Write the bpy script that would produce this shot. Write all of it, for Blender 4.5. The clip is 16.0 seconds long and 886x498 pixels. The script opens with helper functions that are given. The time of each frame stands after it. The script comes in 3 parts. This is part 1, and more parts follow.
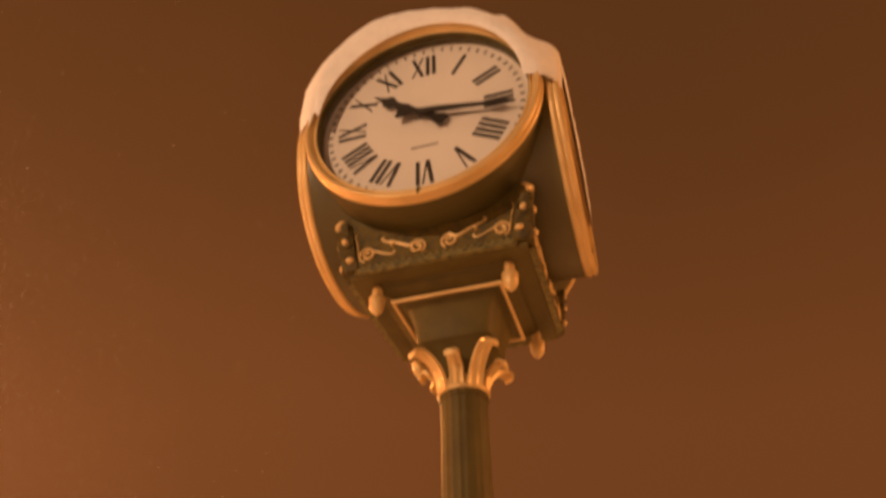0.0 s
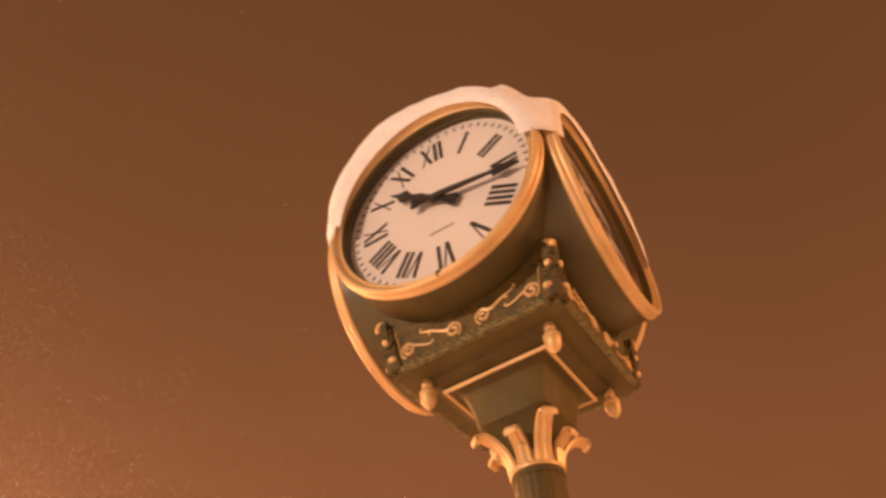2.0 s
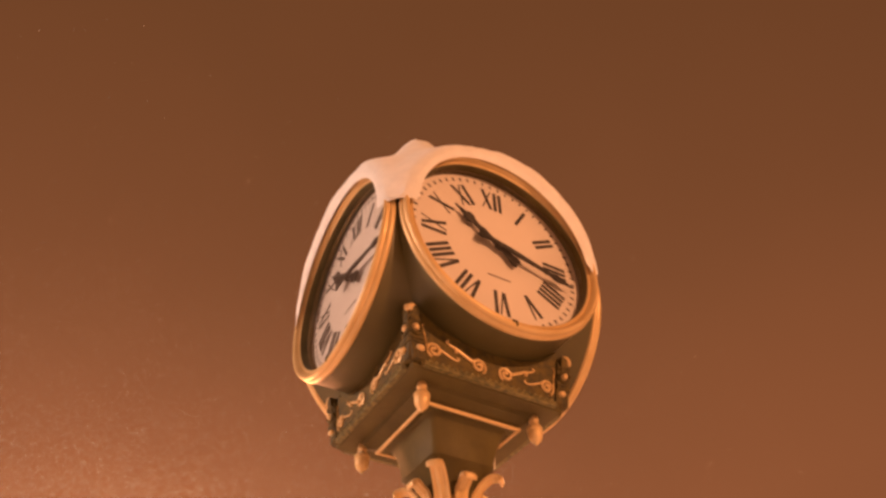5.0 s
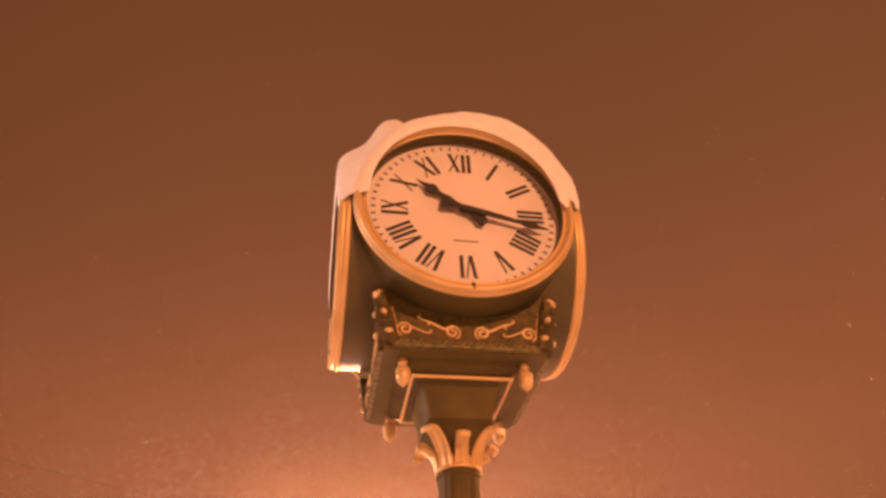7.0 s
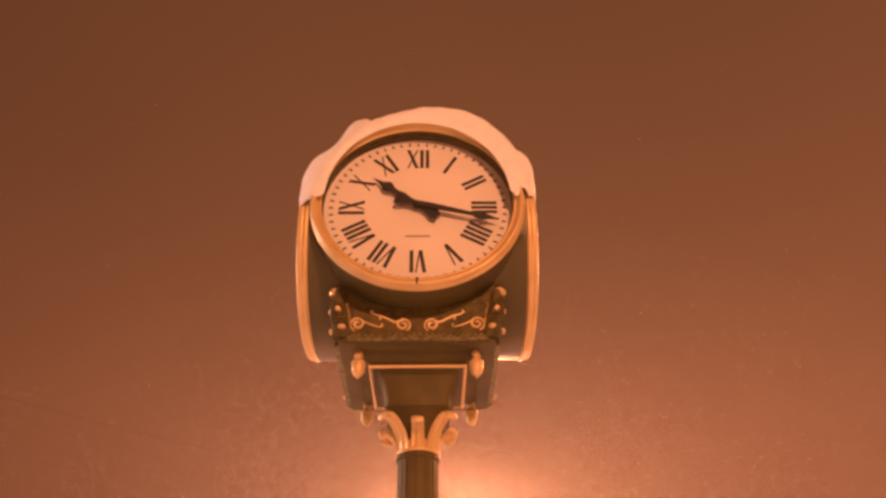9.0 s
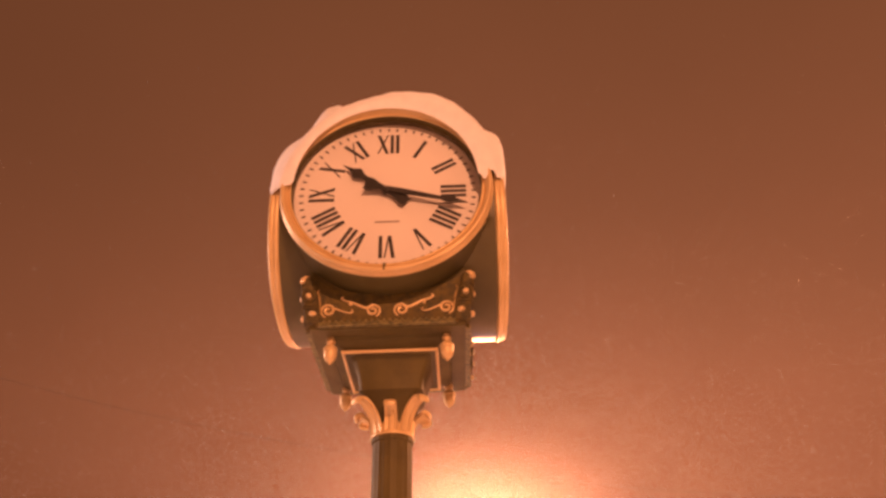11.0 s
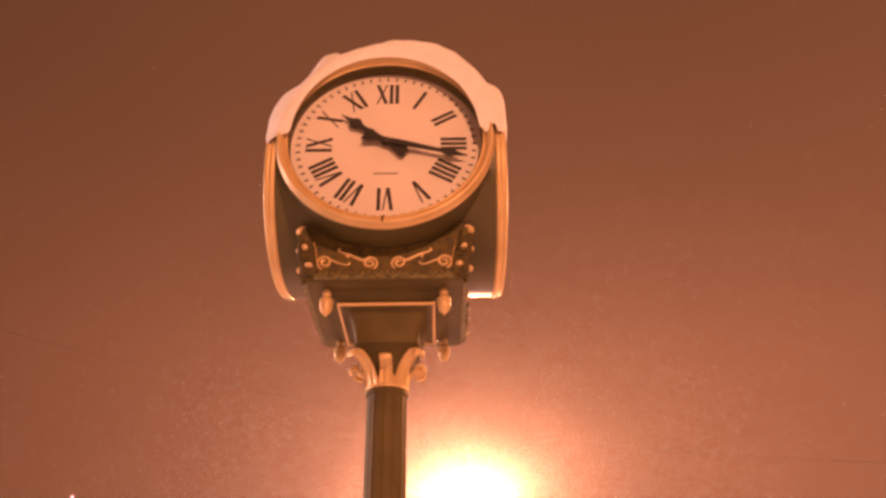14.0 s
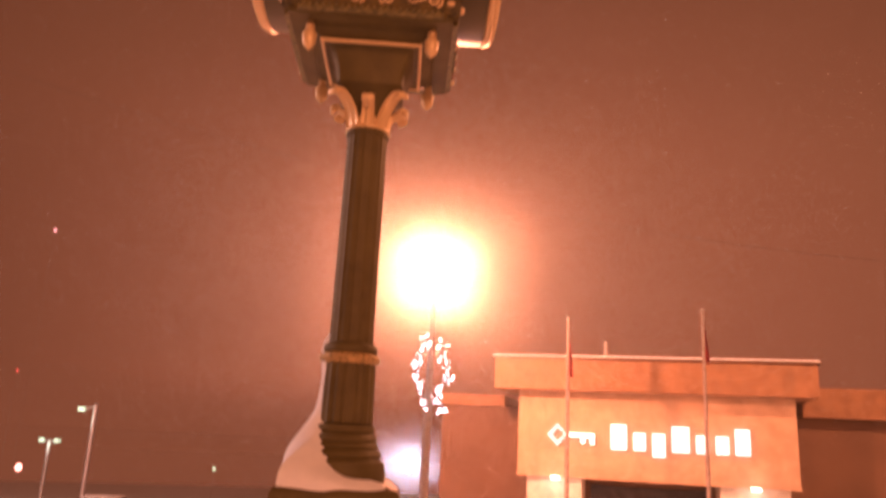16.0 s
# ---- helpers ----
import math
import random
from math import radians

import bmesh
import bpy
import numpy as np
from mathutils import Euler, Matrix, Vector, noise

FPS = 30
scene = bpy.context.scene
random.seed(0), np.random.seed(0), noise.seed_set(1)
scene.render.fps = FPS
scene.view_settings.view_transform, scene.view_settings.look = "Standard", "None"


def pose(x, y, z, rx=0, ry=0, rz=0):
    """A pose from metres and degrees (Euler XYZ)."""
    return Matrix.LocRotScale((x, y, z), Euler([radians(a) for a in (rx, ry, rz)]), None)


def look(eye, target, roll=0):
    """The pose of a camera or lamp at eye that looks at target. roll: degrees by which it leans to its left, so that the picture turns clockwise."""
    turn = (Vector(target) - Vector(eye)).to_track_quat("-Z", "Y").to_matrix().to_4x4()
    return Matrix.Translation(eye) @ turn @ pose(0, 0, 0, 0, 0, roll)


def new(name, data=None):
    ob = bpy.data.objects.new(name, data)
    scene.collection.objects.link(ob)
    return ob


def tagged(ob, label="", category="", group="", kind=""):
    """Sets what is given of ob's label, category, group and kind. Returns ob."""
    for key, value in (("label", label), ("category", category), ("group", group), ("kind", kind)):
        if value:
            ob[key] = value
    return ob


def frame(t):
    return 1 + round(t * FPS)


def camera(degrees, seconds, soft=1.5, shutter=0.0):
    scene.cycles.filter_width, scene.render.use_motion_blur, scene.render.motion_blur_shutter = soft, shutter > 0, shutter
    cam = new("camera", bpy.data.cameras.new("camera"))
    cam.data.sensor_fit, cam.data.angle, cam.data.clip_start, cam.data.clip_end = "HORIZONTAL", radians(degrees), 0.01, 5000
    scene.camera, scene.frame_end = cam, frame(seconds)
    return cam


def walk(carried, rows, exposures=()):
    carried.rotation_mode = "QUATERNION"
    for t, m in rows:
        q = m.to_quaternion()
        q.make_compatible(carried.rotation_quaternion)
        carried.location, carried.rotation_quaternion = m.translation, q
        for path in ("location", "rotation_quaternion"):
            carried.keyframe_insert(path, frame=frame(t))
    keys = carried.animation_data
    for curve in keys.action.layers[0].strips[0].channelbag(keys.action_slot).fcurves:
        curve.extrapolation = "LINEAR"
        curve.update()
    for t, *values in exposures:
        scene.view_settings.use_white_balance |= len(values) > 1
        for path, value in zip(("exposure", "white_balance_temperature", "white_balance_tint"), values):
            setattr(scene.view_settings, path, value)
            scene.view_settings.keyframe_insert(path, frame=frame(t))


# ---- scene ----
cam = camera(60.8, 16.0, soft=2.8, shutter=0.5)
PATH = [
    (0, look((-2.131, -0.545, 1.7), (-0.605, -0.114, 2.919), -1.4)),
    (0.5, look((-2.17, -0.503, 1.674), (-0.751, -0.124, 3.033), -1.3)),
    (1, look((-2.153, -0.543, 1.672), (-0.755, -0.089, 3.029), -1.6)),
    (1.5, look((-2.029, -0.643, 1.678), (-0.79, 0.052, 3.085), 1.3)),
    (2, look((-1.938, -0.787, 1.682), (-0.693, -0.144, 3.109), -7.7)),
    (2.5, look((-1.877, -0.943, 1.718), (-0.619, -0.224, 3.096), -10.4)),
    (3, look((-1.755, -1.09, 1.685), (-0.724, -0.332, 3.223), -7.7)),
    (3.5, look((-1.66, -1.375, 1.716), (-0.669, -0.48, 3.205), -9.7)),
    (4, look((-1.558, -1.643, 1.697), (-0.572, -0.691, 3.154), -10.9)),
    (4.2, look((-1.49, -1.719, 1.689), (-0.576, -0.707, 3.153), -6.4)),
    (6.3, look((-0.74, -2.39, 1.72), (-0.298, -0.947, 3.033), -5.2)),
    (6.5, look((-0.656, -2.416, 1.722), (-0.281, -0.946, 3.025), -3.7)),
    (7, look((-0.521, -2.528, 1.726), (-0.212, -1.007, 2.987), -3.4)),
    (7.5, look((-0.343, -2.634, 1.723), (-0.095, -1.11, 2.994), -2.9)),
    (8, look((-0.177, -2.685, 1.722), (-0.098, -1.096, 2.934), -1.8)),
    (8.5, look((-0.062, -2.748, 1.723), (0.016, -1.142, 2.912), -0.9)),
    (9, look((0.052, -2.756, 1.721), (0.084, -1.151, 2.914), -0.9)),
    (9.2, look((0.116, -2.768, 1.728), (0.105, -1.142, 2.892), -0.8)),
    (11.3, look((0.245, -2.782, 1.726), (0.227, -1.138, 2.866), -2.0)),
    (11.5, look((0.221, -2.771, 1.74), (0.213, -1.12, 2.869), -2.6)),
    (12, look((0.21, -2.77, 1.726), (0.228, -1.117, 2.851), -2.4)),
    (12.5, look((0.221, -2.753, 1.743), (0.251, -1.089, 2.852), -2.3)),
    (13, look((0.22, -2.757, 1.74), (0.25, -1.1, 2.86), -2.2)),
    (13.5, look((0.222, -2.761, 1.719), (0.237, -1.101, 2.834), -1.9)),
    (14, look((0.203, -2.744, 1.736), (0.215, -1.043, 2.789), -0.9)),
    (14.5, look((0.185, -2.748, 1.723), (0.178, -1.016, 2.722), 0.2)),
    (15, look((0.181, -2.732, 1.692), (0.211, -0.915, 2.529), 1.3)),
    (15.5, look((0.182, -2.709, 1.673), (0.235, -0.825, 2.341), 1.7)),
    (15.9, look((0.196, -2.709, 1.665), (0.273, -0.785, 2.207), 2.2)),
    (16, look((0.198, -2.7, 1.666), (0.278, -0.764, 2.162), 2.9)),
]
EXPOSURES = [(0.0, -0.38, 10400, -10), (0.5, -0.14, 9200, -11), (1.0, 0.08, 8300, -10), (1.5, 0.22, 7500, -12), (2.5, 0.22, 7100, -10), (3.5, 0.19, 6900, -13), (4.2, 0.13, 7000, -12),
             (6.3, 0.21, 7700, 13), (8.5, 0.06, 7700, 10), (9.0, 0.12, 7500, 13), (11.5, 0.22, 7100, 15), (14.5, 0.19, 6950, 19), (15.0, 0.22, 7200, 31), (15.4, 0.12, 7000, 30), (16.0, -0.27, 7100, 31)]
walk(cam, PATH, EXPOSURES)

# ---- world and light ----
ZC = 3.68            # height of the dials' centre over the pavement
LAMP_AT = (0.71, 13.2, 5.20)

world = bpy.data.worlds.new("night_sky")
scene.world = world
world.use_nodes = True
wn, wl = world.node_tree.nodes, world.node_tree.links
bg = wn["Background"]
tc = wn.new("ShaderNodeTexCoord")
sep = wn.new("ShaderNodeSeparateXYZ")
wl.new(tc.outputs["Generated"], sep.inputs[0])
ramp = wn.new("ShaderNodeValToRGB")
stops = ramp.color_ramp.elements
stops[0].position, stops[0].color = 0.0, (0.25, 0.078, 0.036, 1)
stops[1].position, stops[1].color = 1.0, (0.115, 0.040, 0.017, 1)
stops.new(0.40).color = (0.258, 0.081, 0.037, 1)
stops.new(0.62).color = (0.190, 0.062, 0.028, 1)
clouds = wn.new("ShaderNodeTexNoise")
clouds.inputs["Scale"].default_value = 1.6
clouds.inputs["Detail"].default_value = 3
wl.new(tc.outputs["Generated"], clouds.inputs["Vector"])
shift = wn.new("ShaderNodeMath")
shift.operation = "MULTIPLY_ADD"
shift.inputs[1].default_value, shift.inputs[2].default_value = 0.25, -0.12
wl.new(clouds.outputs["Fac"], shift.inputs[0])
lift = wn.new("ShaderNodeMath")
lift.operation = "ADD"
wl.new(sep.outputs["Z"], lift.inputs[0])
wl.new(shift.outputs[0], lift.inputs[1])
wl.new(lift.outputs[0], ramp.inputs[0])
# the lantern's wide glow, put into the sky's colour low in the north
toward = wn.new("ShaderNodeVectorMath")
toward.operation = "DOT_PRODUCT"
toward.inputs[1].default_value = (0.12, 0.993, 0.0)
wl.new(tc.outputs["Generated"], toward.inputs[0])
north = wn.new("ShaderNodeMath")
north.operation = "MAXIMUM"
north.inputs[1].default_value = 0.0
wl.new(toward.outputs["Value"], north.inputs[0])
power = wn.new("ShaderNodeMath")
power.operation = "POWER"
power.inputs[1].default_value = 7.0
wl.new(north.outputs[0], power.inputs[0])
lamp_glow = wn.new("ShaderNodeMix")
lamp_glow.data_type, lamp_glow.blend_type = "RGBA", "ADD"
lamp_glow.inputs["B"].default_value = (0.15, 0.047, 0.027, 1)
wl.new(power.outputs[0], lamp_glow.inputs["Factor"])
# sky colour dimmed to the west, standing in for lens vignetting
west = wn.new("ShaderNodeMapRange")
west.interpolation_type = "SMOOTHSTEP"
west.inputs["From Min"].default_value, west.inputs["From Max"].default_value = 0.0, -0.9
west.inputs["To Min"].default_value, west.inputs["To Max"].default_value = 1.0, 0.54
wl.new(sep.outputs["X"], west.inputs["Value"])
dimmed = wn.new("ShaderNodeMix")
dimmed.data_type, dimmed.blend_type = "RGBA", "MULTIPLY"
dimmed.inputs["Factor"].default_value = 1.0
# and dimmed to the south-east for the same vignetting
southeast = wn.new("ShaderNodeVectorMath")
southeast.operation = "DOT_PRODUCT"
southeast.inputs[1].default_value = (0.77, -0.64, 0.0)
wl.new(tc.outputs["Generated"], southeast.inputs[0])
east = wn.new("ShaderNodeMapRange")
east.interpolation_type = "SMOOTHSTEP"
east.inputs["From Min"].default_value, east.inputs["From Max"].default_value = 0.0, 0.8
east.inputs["To Min"].default_value, east.inputs["To Max"].default_value = 1.0, 0.80
wl.new(southeast.outputs["Value"], east.inputs["Value"])
both = wn.new("ShaderNodeMath")
both.operation = "MULTIPLY"
wl.new(west.outputs["Result"], both.inputs[0])
wl.new(east.outputs["Result"], both.inputs[1])
wl.new(ramp.outputs[0], dimmed.inputs["A"])
wl.new(both.outputs[0], dimmed.inputs["B"])
wl.new(dimmed.outputs["Result"], lamp_glow.inputs["A"])
wl.new(lamp_glow.outputs["Result"], bg.inputs["Color"])
bg.inputs["Strength"].default_value = 1.0


def lamp(name, at, watts, colour, radius):
    data = bpy.data.lights.new(name, "POINT")
    data.energy, data.color, data.shadow_soft_size = watts, colour, radius
    ob = new(name, data)
    ob.location = at
    return ob


SODIUM = (1.0, 0.40, 0.20)
lamp("street_light_over_road", (6.0, -22.0, 9.5), 15200, SODIUM, 0.5)
lamp("street_light_over_square", (-22.0, 9.0, 9.5), 15800, (1.0, 0.60, 0.50), 0.5)
# unseen fill lamp, added so that ground bounce lifts the clock's undersides
lamp("bounce_fill_light", (10.0, 8.5, 10.0), 6600, SODIUM, 0.4)
# unseen fill lamp, added to brighten the dark far ground
lamp("far_ground_fill_light", (-16.0, 36.0, 12.0), 2600, SODIUM, 0.5)
lamp("lantern_light", LAMP_AT, 7000, (1.0, 0.335, 0.165), 0.2)


# ---- materials ----
def material(name, colour, rough=0.6, metal=0.0, vary=0.25, scale=12.0, bump=0.15, fine=90.0, emit=None, strength=0.0, tone=None, coat=0.0):
    m = bpy.data.materials.new(name)
    m.use_nodes = True
    n, l = m.node_tree.nodes, m.node_tree.links
    p = n["Principled BSDF"]
    co = n.new("ShaderNodeTexCoord")
    big = n.new("ShaderNodeTexNoise")
    big.inputs["Scale"].default_value, big.inputs["Detail"].default_value = scale, 5
    l.new(co.outputs["Object"], big.inputs["Vector"])
    small = n.new("ShaderNodeTexNoise")
    small.inputs["Scale"].default_value, small.inputs["Detail"].default_value = fine, 3
    l.new(co.outputs["Object"], small.inputs["Vector"])
    mix = n.new("ShaderNodeMix")
    mix.data_type = "RGBA"
    c2 = tone or tuple(c * (1 - vary) for c in colour)
    mix.inputs["A"].default_value, mix.inputs["B"].default_value = (*colour, 1), (*c2, 1)
    sharpen = n.new("ShaderNodeMapRange")
    sharpen.inputs["From Min"].default_value, sharpen.inputs["From Max"].default_value = 0.38, 0.66
    l.new(big.outputs["Fac"], sharpen.inputs["Value"])
    l.new(sharpen.outputs["Result"], mix.inputs["Factor"])
    l.new(mix.outputs["Result"], p.inputs["Base Color"])
    rr = n.new("ShaderNodeMapRange")
    rr.inputs["To Min"].default_value, rr.inputs["To Max"].default_value = max(rough - 0.12, 0.05), min(rough + 0.12, 1)
    l.new(small.outputs["Fac"], rr.inputs["Value"])
    l.new(rr.outputs["Result"], p.inputs["Roughness"])
    p.inputs["Metallic"].default_value = metal
    p.inputs["Coat Weight"].default_value = coat
    if bump:
        add = n.new("ShaderNodeMath")
        add.operation = "ADD"
        l.new(big.outputs["Fac"], add.inputs[0])
        l.new(small.outputs["Fac"], add.inputs[1])
        b = n.new("ShaderNodeBump")
        b.inputs["Strength"].default_value, b.inputs["Distance"].default_value = bump, 0.01
        l.new(add.outputs[0], b.inputs["Height"])
        l.new(b.outputs["Normal"], p.inputs["Normal"])
    if emit:
        p.inputs["Emission Color"].default_value, p.inputs["Emission Strength"].default_value = (*emit, 1), strength
    return m


GOLD = material("gold_paint", (0.69, 0.50, 0.265), 0.42, 0.20, tone=(0.62, 0.435, 0.215), scale=9, bump=0.05)
OLD_GOLD = material("worn_gold_paint", (0.52, 0.34, 0.14), 0.5, 0.2, tone=(0.22, 0.16, 0.06), scale=60, bump=0.2)
IRON = material("dark_green_iron_paint", (0.106, 0.084, 0.029), 0.62, 0.0, tone=(0.078, 0.061, 0.021), scale=9, bump=0.08)
IRON.node_tree.nodes["Principled BSDF"].inputs["Specular IOR Level"].default_value = 0.3
GLOSSY_IRON = material("glossy_green_iron_paint", (0.092, 0.077, 0.030), 0.42, 0.0, tone=(0.075, 0.062, 0.024), scale=6, bump=0.02)
LACE = material("dull_green_gilding", (0.21, 0.175, 0.065), 0.55, 0.1, tone=(0.07, 0.07, 0.03), scale=50, bump=0.2)
IRON_RIB = material("weathered_green_iron", (0.108, 0.076, 0.015), 0.72, 0.0, tone=(0.046, 0.037, 0.012), scale=40, bump=0.25)
DIAL = material("dial_white", (0.86, 0.80, 0.77), 0.45, 0.0, tone=(0.83, 0.765, 0.73), scale=5, bump=0.0)
INK = material("numeral_black", (0.018, 0.016, 0.014), 0.5, bump=0.0)
GREY_INK = material("grey_print", (0.28, 0.24, 0.21), 0.6, bump=0.0)
HAND = material("hand_black", (0.015, 0.013, 0.012), 0.4, bump=0.05)


def crystal_material():
    """Clear flat glass: lets light through and mirrors more at a slant."""
    m = bpy.data.materials.new("dial_glass")
    m.use_nodes = True
    n, l = m.node_tree.nodes, m.node_tree.links
    n.remove(n["Principled BSDF"])
    clear, gloss, mix, fres = n.new("ShaderNodeBsdfTransparent"), n.new("ShaderNodeBsdfGlossy"), n.new("ShaderNodeMixShader"), n.new("ShaderNodeFresnel")
    gloss.inputs["Roughness"].default_value = 0.14
    fres.inputs["IOR"].default_value = 2.05
    l.new(fres.outputs[0], mix.inputs[0])
    l.new(clear.outputs[0], mix.inputs[1])
    l.new(gloss.outputs[0], mix.inputs[2])
    l.new(mix.outputs[0], n["Material Output"].inputs["Surface"])
    plain = bpy.data.materials.new("dial_glass_body")
    plain.use_nodes = True
    pn = plain.node_tree.nodes
    pn.remove(pn["Principled BSDF"])
    plain.node_tree.links.new(pn.new("ShaderNodeBsdfTransparent").outputs[0], pn["Material Output"].inputs["Surface"])
    return m, plain


CRYSTAL, CRYSTAL_BODY = crystal_material()
SNOW = material("snow", (0.86, 0.86, 0.88), 0.75, 0.0, tone=(0.80, 0.81, 0.84), scale=22, bump=0.5, fine=160)


# ---- mesh helpers ----
def thing(name, label, category, at=(0, 0, 0), group="", kind=""):
    ob = new(name)
    ob.empty_display_size = 0.1
    ob.location = at
    return tagged(ob, label, category, group, kind)


def finish(bm, name, mat, smooth=True, angle=40):
    me = bpy.data.meshes.new(name)
    bmesh.ops.recalc_face_normals(bm, faces=bm.faces)
    if smooth:
        for f in bm.faces:
            f.smooth = True
        for e in bm.edges:
            if len(e.link_faces) == 2 and e.calc_face_angle(0) > radians(angle):
                e.smooth = False
    bm.to_mesh(me)
    bm.free()
    me.materials.append(mat)
    return me


def part(name, bm, mat, parent=None, label="", m=None, smooth=True, kind=""):
    """Links a bmesh (or a mesh that is shared) as one object under a thing or a part."""
    me = bm if isinstance(bm, bpy.types.Mesh) else finish(bm, name, mat, smooth)
    ob = new(name, me)
    if parent:
        ob.parent = parent
    if m is not None:
        ob.matrix_basis = m
    return tagged(ob, label, kind=kind)


def box(bm, x0, x1, y0, y1, z0, z1, bevel=0.0, m=None):
    made = bmesh.ops.create_cube(bm, size=1.0)["verts"]
    for v in made:
        v.co = Vector(((x0 + x1) / 2 + v.co.x * (x1 - x0), (y0 + y1) / 2 + v.co.y * (y1 - y0), (z0 + z1) / 2 + v.co.z * (z1 - z0)))
        if m is not None:
            v.co = m @ v.co
    if bevel:
        edges = list({e for v in made for e in v.link_edges})
        bmesh.ops.bevel(bm, geom=edges, offset=bevel, segments=2, affect="EDGES", profile=0.5)
    return bm


def lathe(bm, profile, n=48, m=None, closed=False, flutes=0, depth=0.0):
    """Turns (radius, z) pairs round the z axis."""
    rings = []
    for r, z in profile:
        ring = []
        for i in range(n):
            a = 2 * math.pi * i / n
            k = r - (depth * (0.5 - 0.5 * math.cos(flutes * a)) ** 0.7 if flutes else 0)
            p = Vector((k * math.cos(a), k * math.sin(a), z))
            ring.append(bm.verts.new(m @ p if m is not None else p))
        rings.append(ring)
    pairs = list(zip(rings, rings[1:]))
    if closed:
        pairs.append((rings[-1], rings[0]))
    for a, b in pairs:
        for i in range(n):
            j = (i + 1) % n
            bm.faces.new((a[i], a[j], b[j], b[i]))
    if not closed:
        for ring in (rings[0], rings[-1]):
            if (ring[0].co - ring[n // 2].co).length > 1e-4:
                bm.faces.new(ring)
    return bm


def prism_square(bm, profile, m=None):
    """Stacks squares of half-width w at height z."""
    rings = []
    for w, z in profile:
        rings.append([bm.verts.new(Vector((sx * w, sy * w, z))) for sx, sy in ((-1, -1), (1, -1), (1, 1), (-1, 1))])
    for a, b in zip(rings, rings[1:]):
        for i in range(4):
            bm.faces.new((a[i], a[(i + 1) % 4], b[(i + 1) % 4], b[i]))
    bm.faces.new(rings[0])
    bm.faces.new(rings[-1])
    return bm


def tube(bm, pts, radii, n=8):
    """A round rod along the points, with a radius at each."""
    pts = [Vector(p) for p in pts]
    if not hasattr(radii, "__len__"):
        radii = [radii] * len(pts)
    rings, side = [], None
    for i, p in enumerate(pts):
        d = (pts[min(i + 1, len(pts) - 1)] - pts[max(i - 1, 0)]).normalized()
        if side is None:
            side = d.orthogonal().normalized()
        side = (side - d * side.dot(d)).normalized()
        up = d.cross(side)
        rings.append([bm.verts.new(p + radii[i] * (math.cos(2 * math.pi * k / n) * side + math.sin(2 * math.pi * k / n) * up)) for k in range(n)])
    for a, b in zip(rings, rings[1:]):
        for k in range(n):
            bm.faces.new((a[k], a[(k + 1) % n], b[(k + 1) % n], b[k]))
    bm.faces.new(rings[0])
    bm.faces.new(rings[-1])
    return bm


def ball(bm, at, r, n=12, squash=(1, 1, 1)):
    made = bmesh.ops.create_uvsphere(bm, u_segments=n, v_segments=n // 2 + 2, radius=r)["verts"]
    for v in made:
        v.co = Vector((v.co.x * squash[0], v.co.y * squash[1], v.co.z * squash[2])) + Vector(at)
    return bm


def plate(bm, outline, y0, y1):
    """A flat piece cut along an outline of (x, z), from y0 back to y1."""
    front = [bm.verts.new((x, y0, z)) for x, z in outline]
    back = [bm.verts.new((x, y1, z)) for x, z in outline]
    bm.faces.new(front)
    bm.faces.new(back[::-1])
    n = len(outline)
    for i in range(n):
        bm.faces.new((front[i], back[i], back[(i + 1) % n], front[(i + 1) % n]))
    return bm


def quarter(i):
    return pose(0, 0, 0, 0, 0, -90 * i)


# ---- the street clock ----
clock = thing("street_clock", "four-faced black and gold iron street clock capped with snow", "street clock", (0, 0, ZC))

R_DRUM, R_DIAL, Y_DIAL = 0.424, 0.376, 0.402
along_y = Matrix.Rotation(radians(90), 4, "X")      # turned pieces: z axis laid along -y

# the two crossing drums of the case
for i in (0, 1):
    bm = bmesh.new()
    half = [(R_DRUM, 0.30), (R_DRUM, 0.385), (R_DRUM, 0.396), (R_DRUM, 0.430), (R_DRUM - 0.018, 0.430), (R_DRUM - 0.020, 0.386), (0.30, 0.385)]
    lathe(bm, [(r, -z) for r, z in reversed(half)] + half, 128, along_y)
    for v in bm.verts:                               # the waist draws in where the other dials sit
        high = min(1.0, abs(v.co.z) / 0.22)
        k = 1 - 0.070 * (1 - high * high * (3 - 2 * high))
        if abs(v.co.y) < 0.39:
            v.co.x *= k
    part("case_drum", bm, GLOSSY_IRON, clock, "dark green iron drum", quarter(i))

NUMERALS = ("XII", "I", "II", "III", "IIII", "V", "VI", "VII", "VIII", "IX", "X", "XI")


def stroke(bm, x0, z0, x1, z1, w):
    d = Vector((x1 - x0, z1 - z0))
    s = Vector((1, 0)) * w / 2 if abs(d.y) > abs(d.x) * 0.2 else Vector((0, 1)) * w / 2
    return plate(bm, [(x0 - s.x, z0 - s.y), (x0 + s.x, z0 + s.y), (x1 + s.x, z1 + s.y), (x1 - s.x, z1 - s.y)], -0.0016, 0.0)


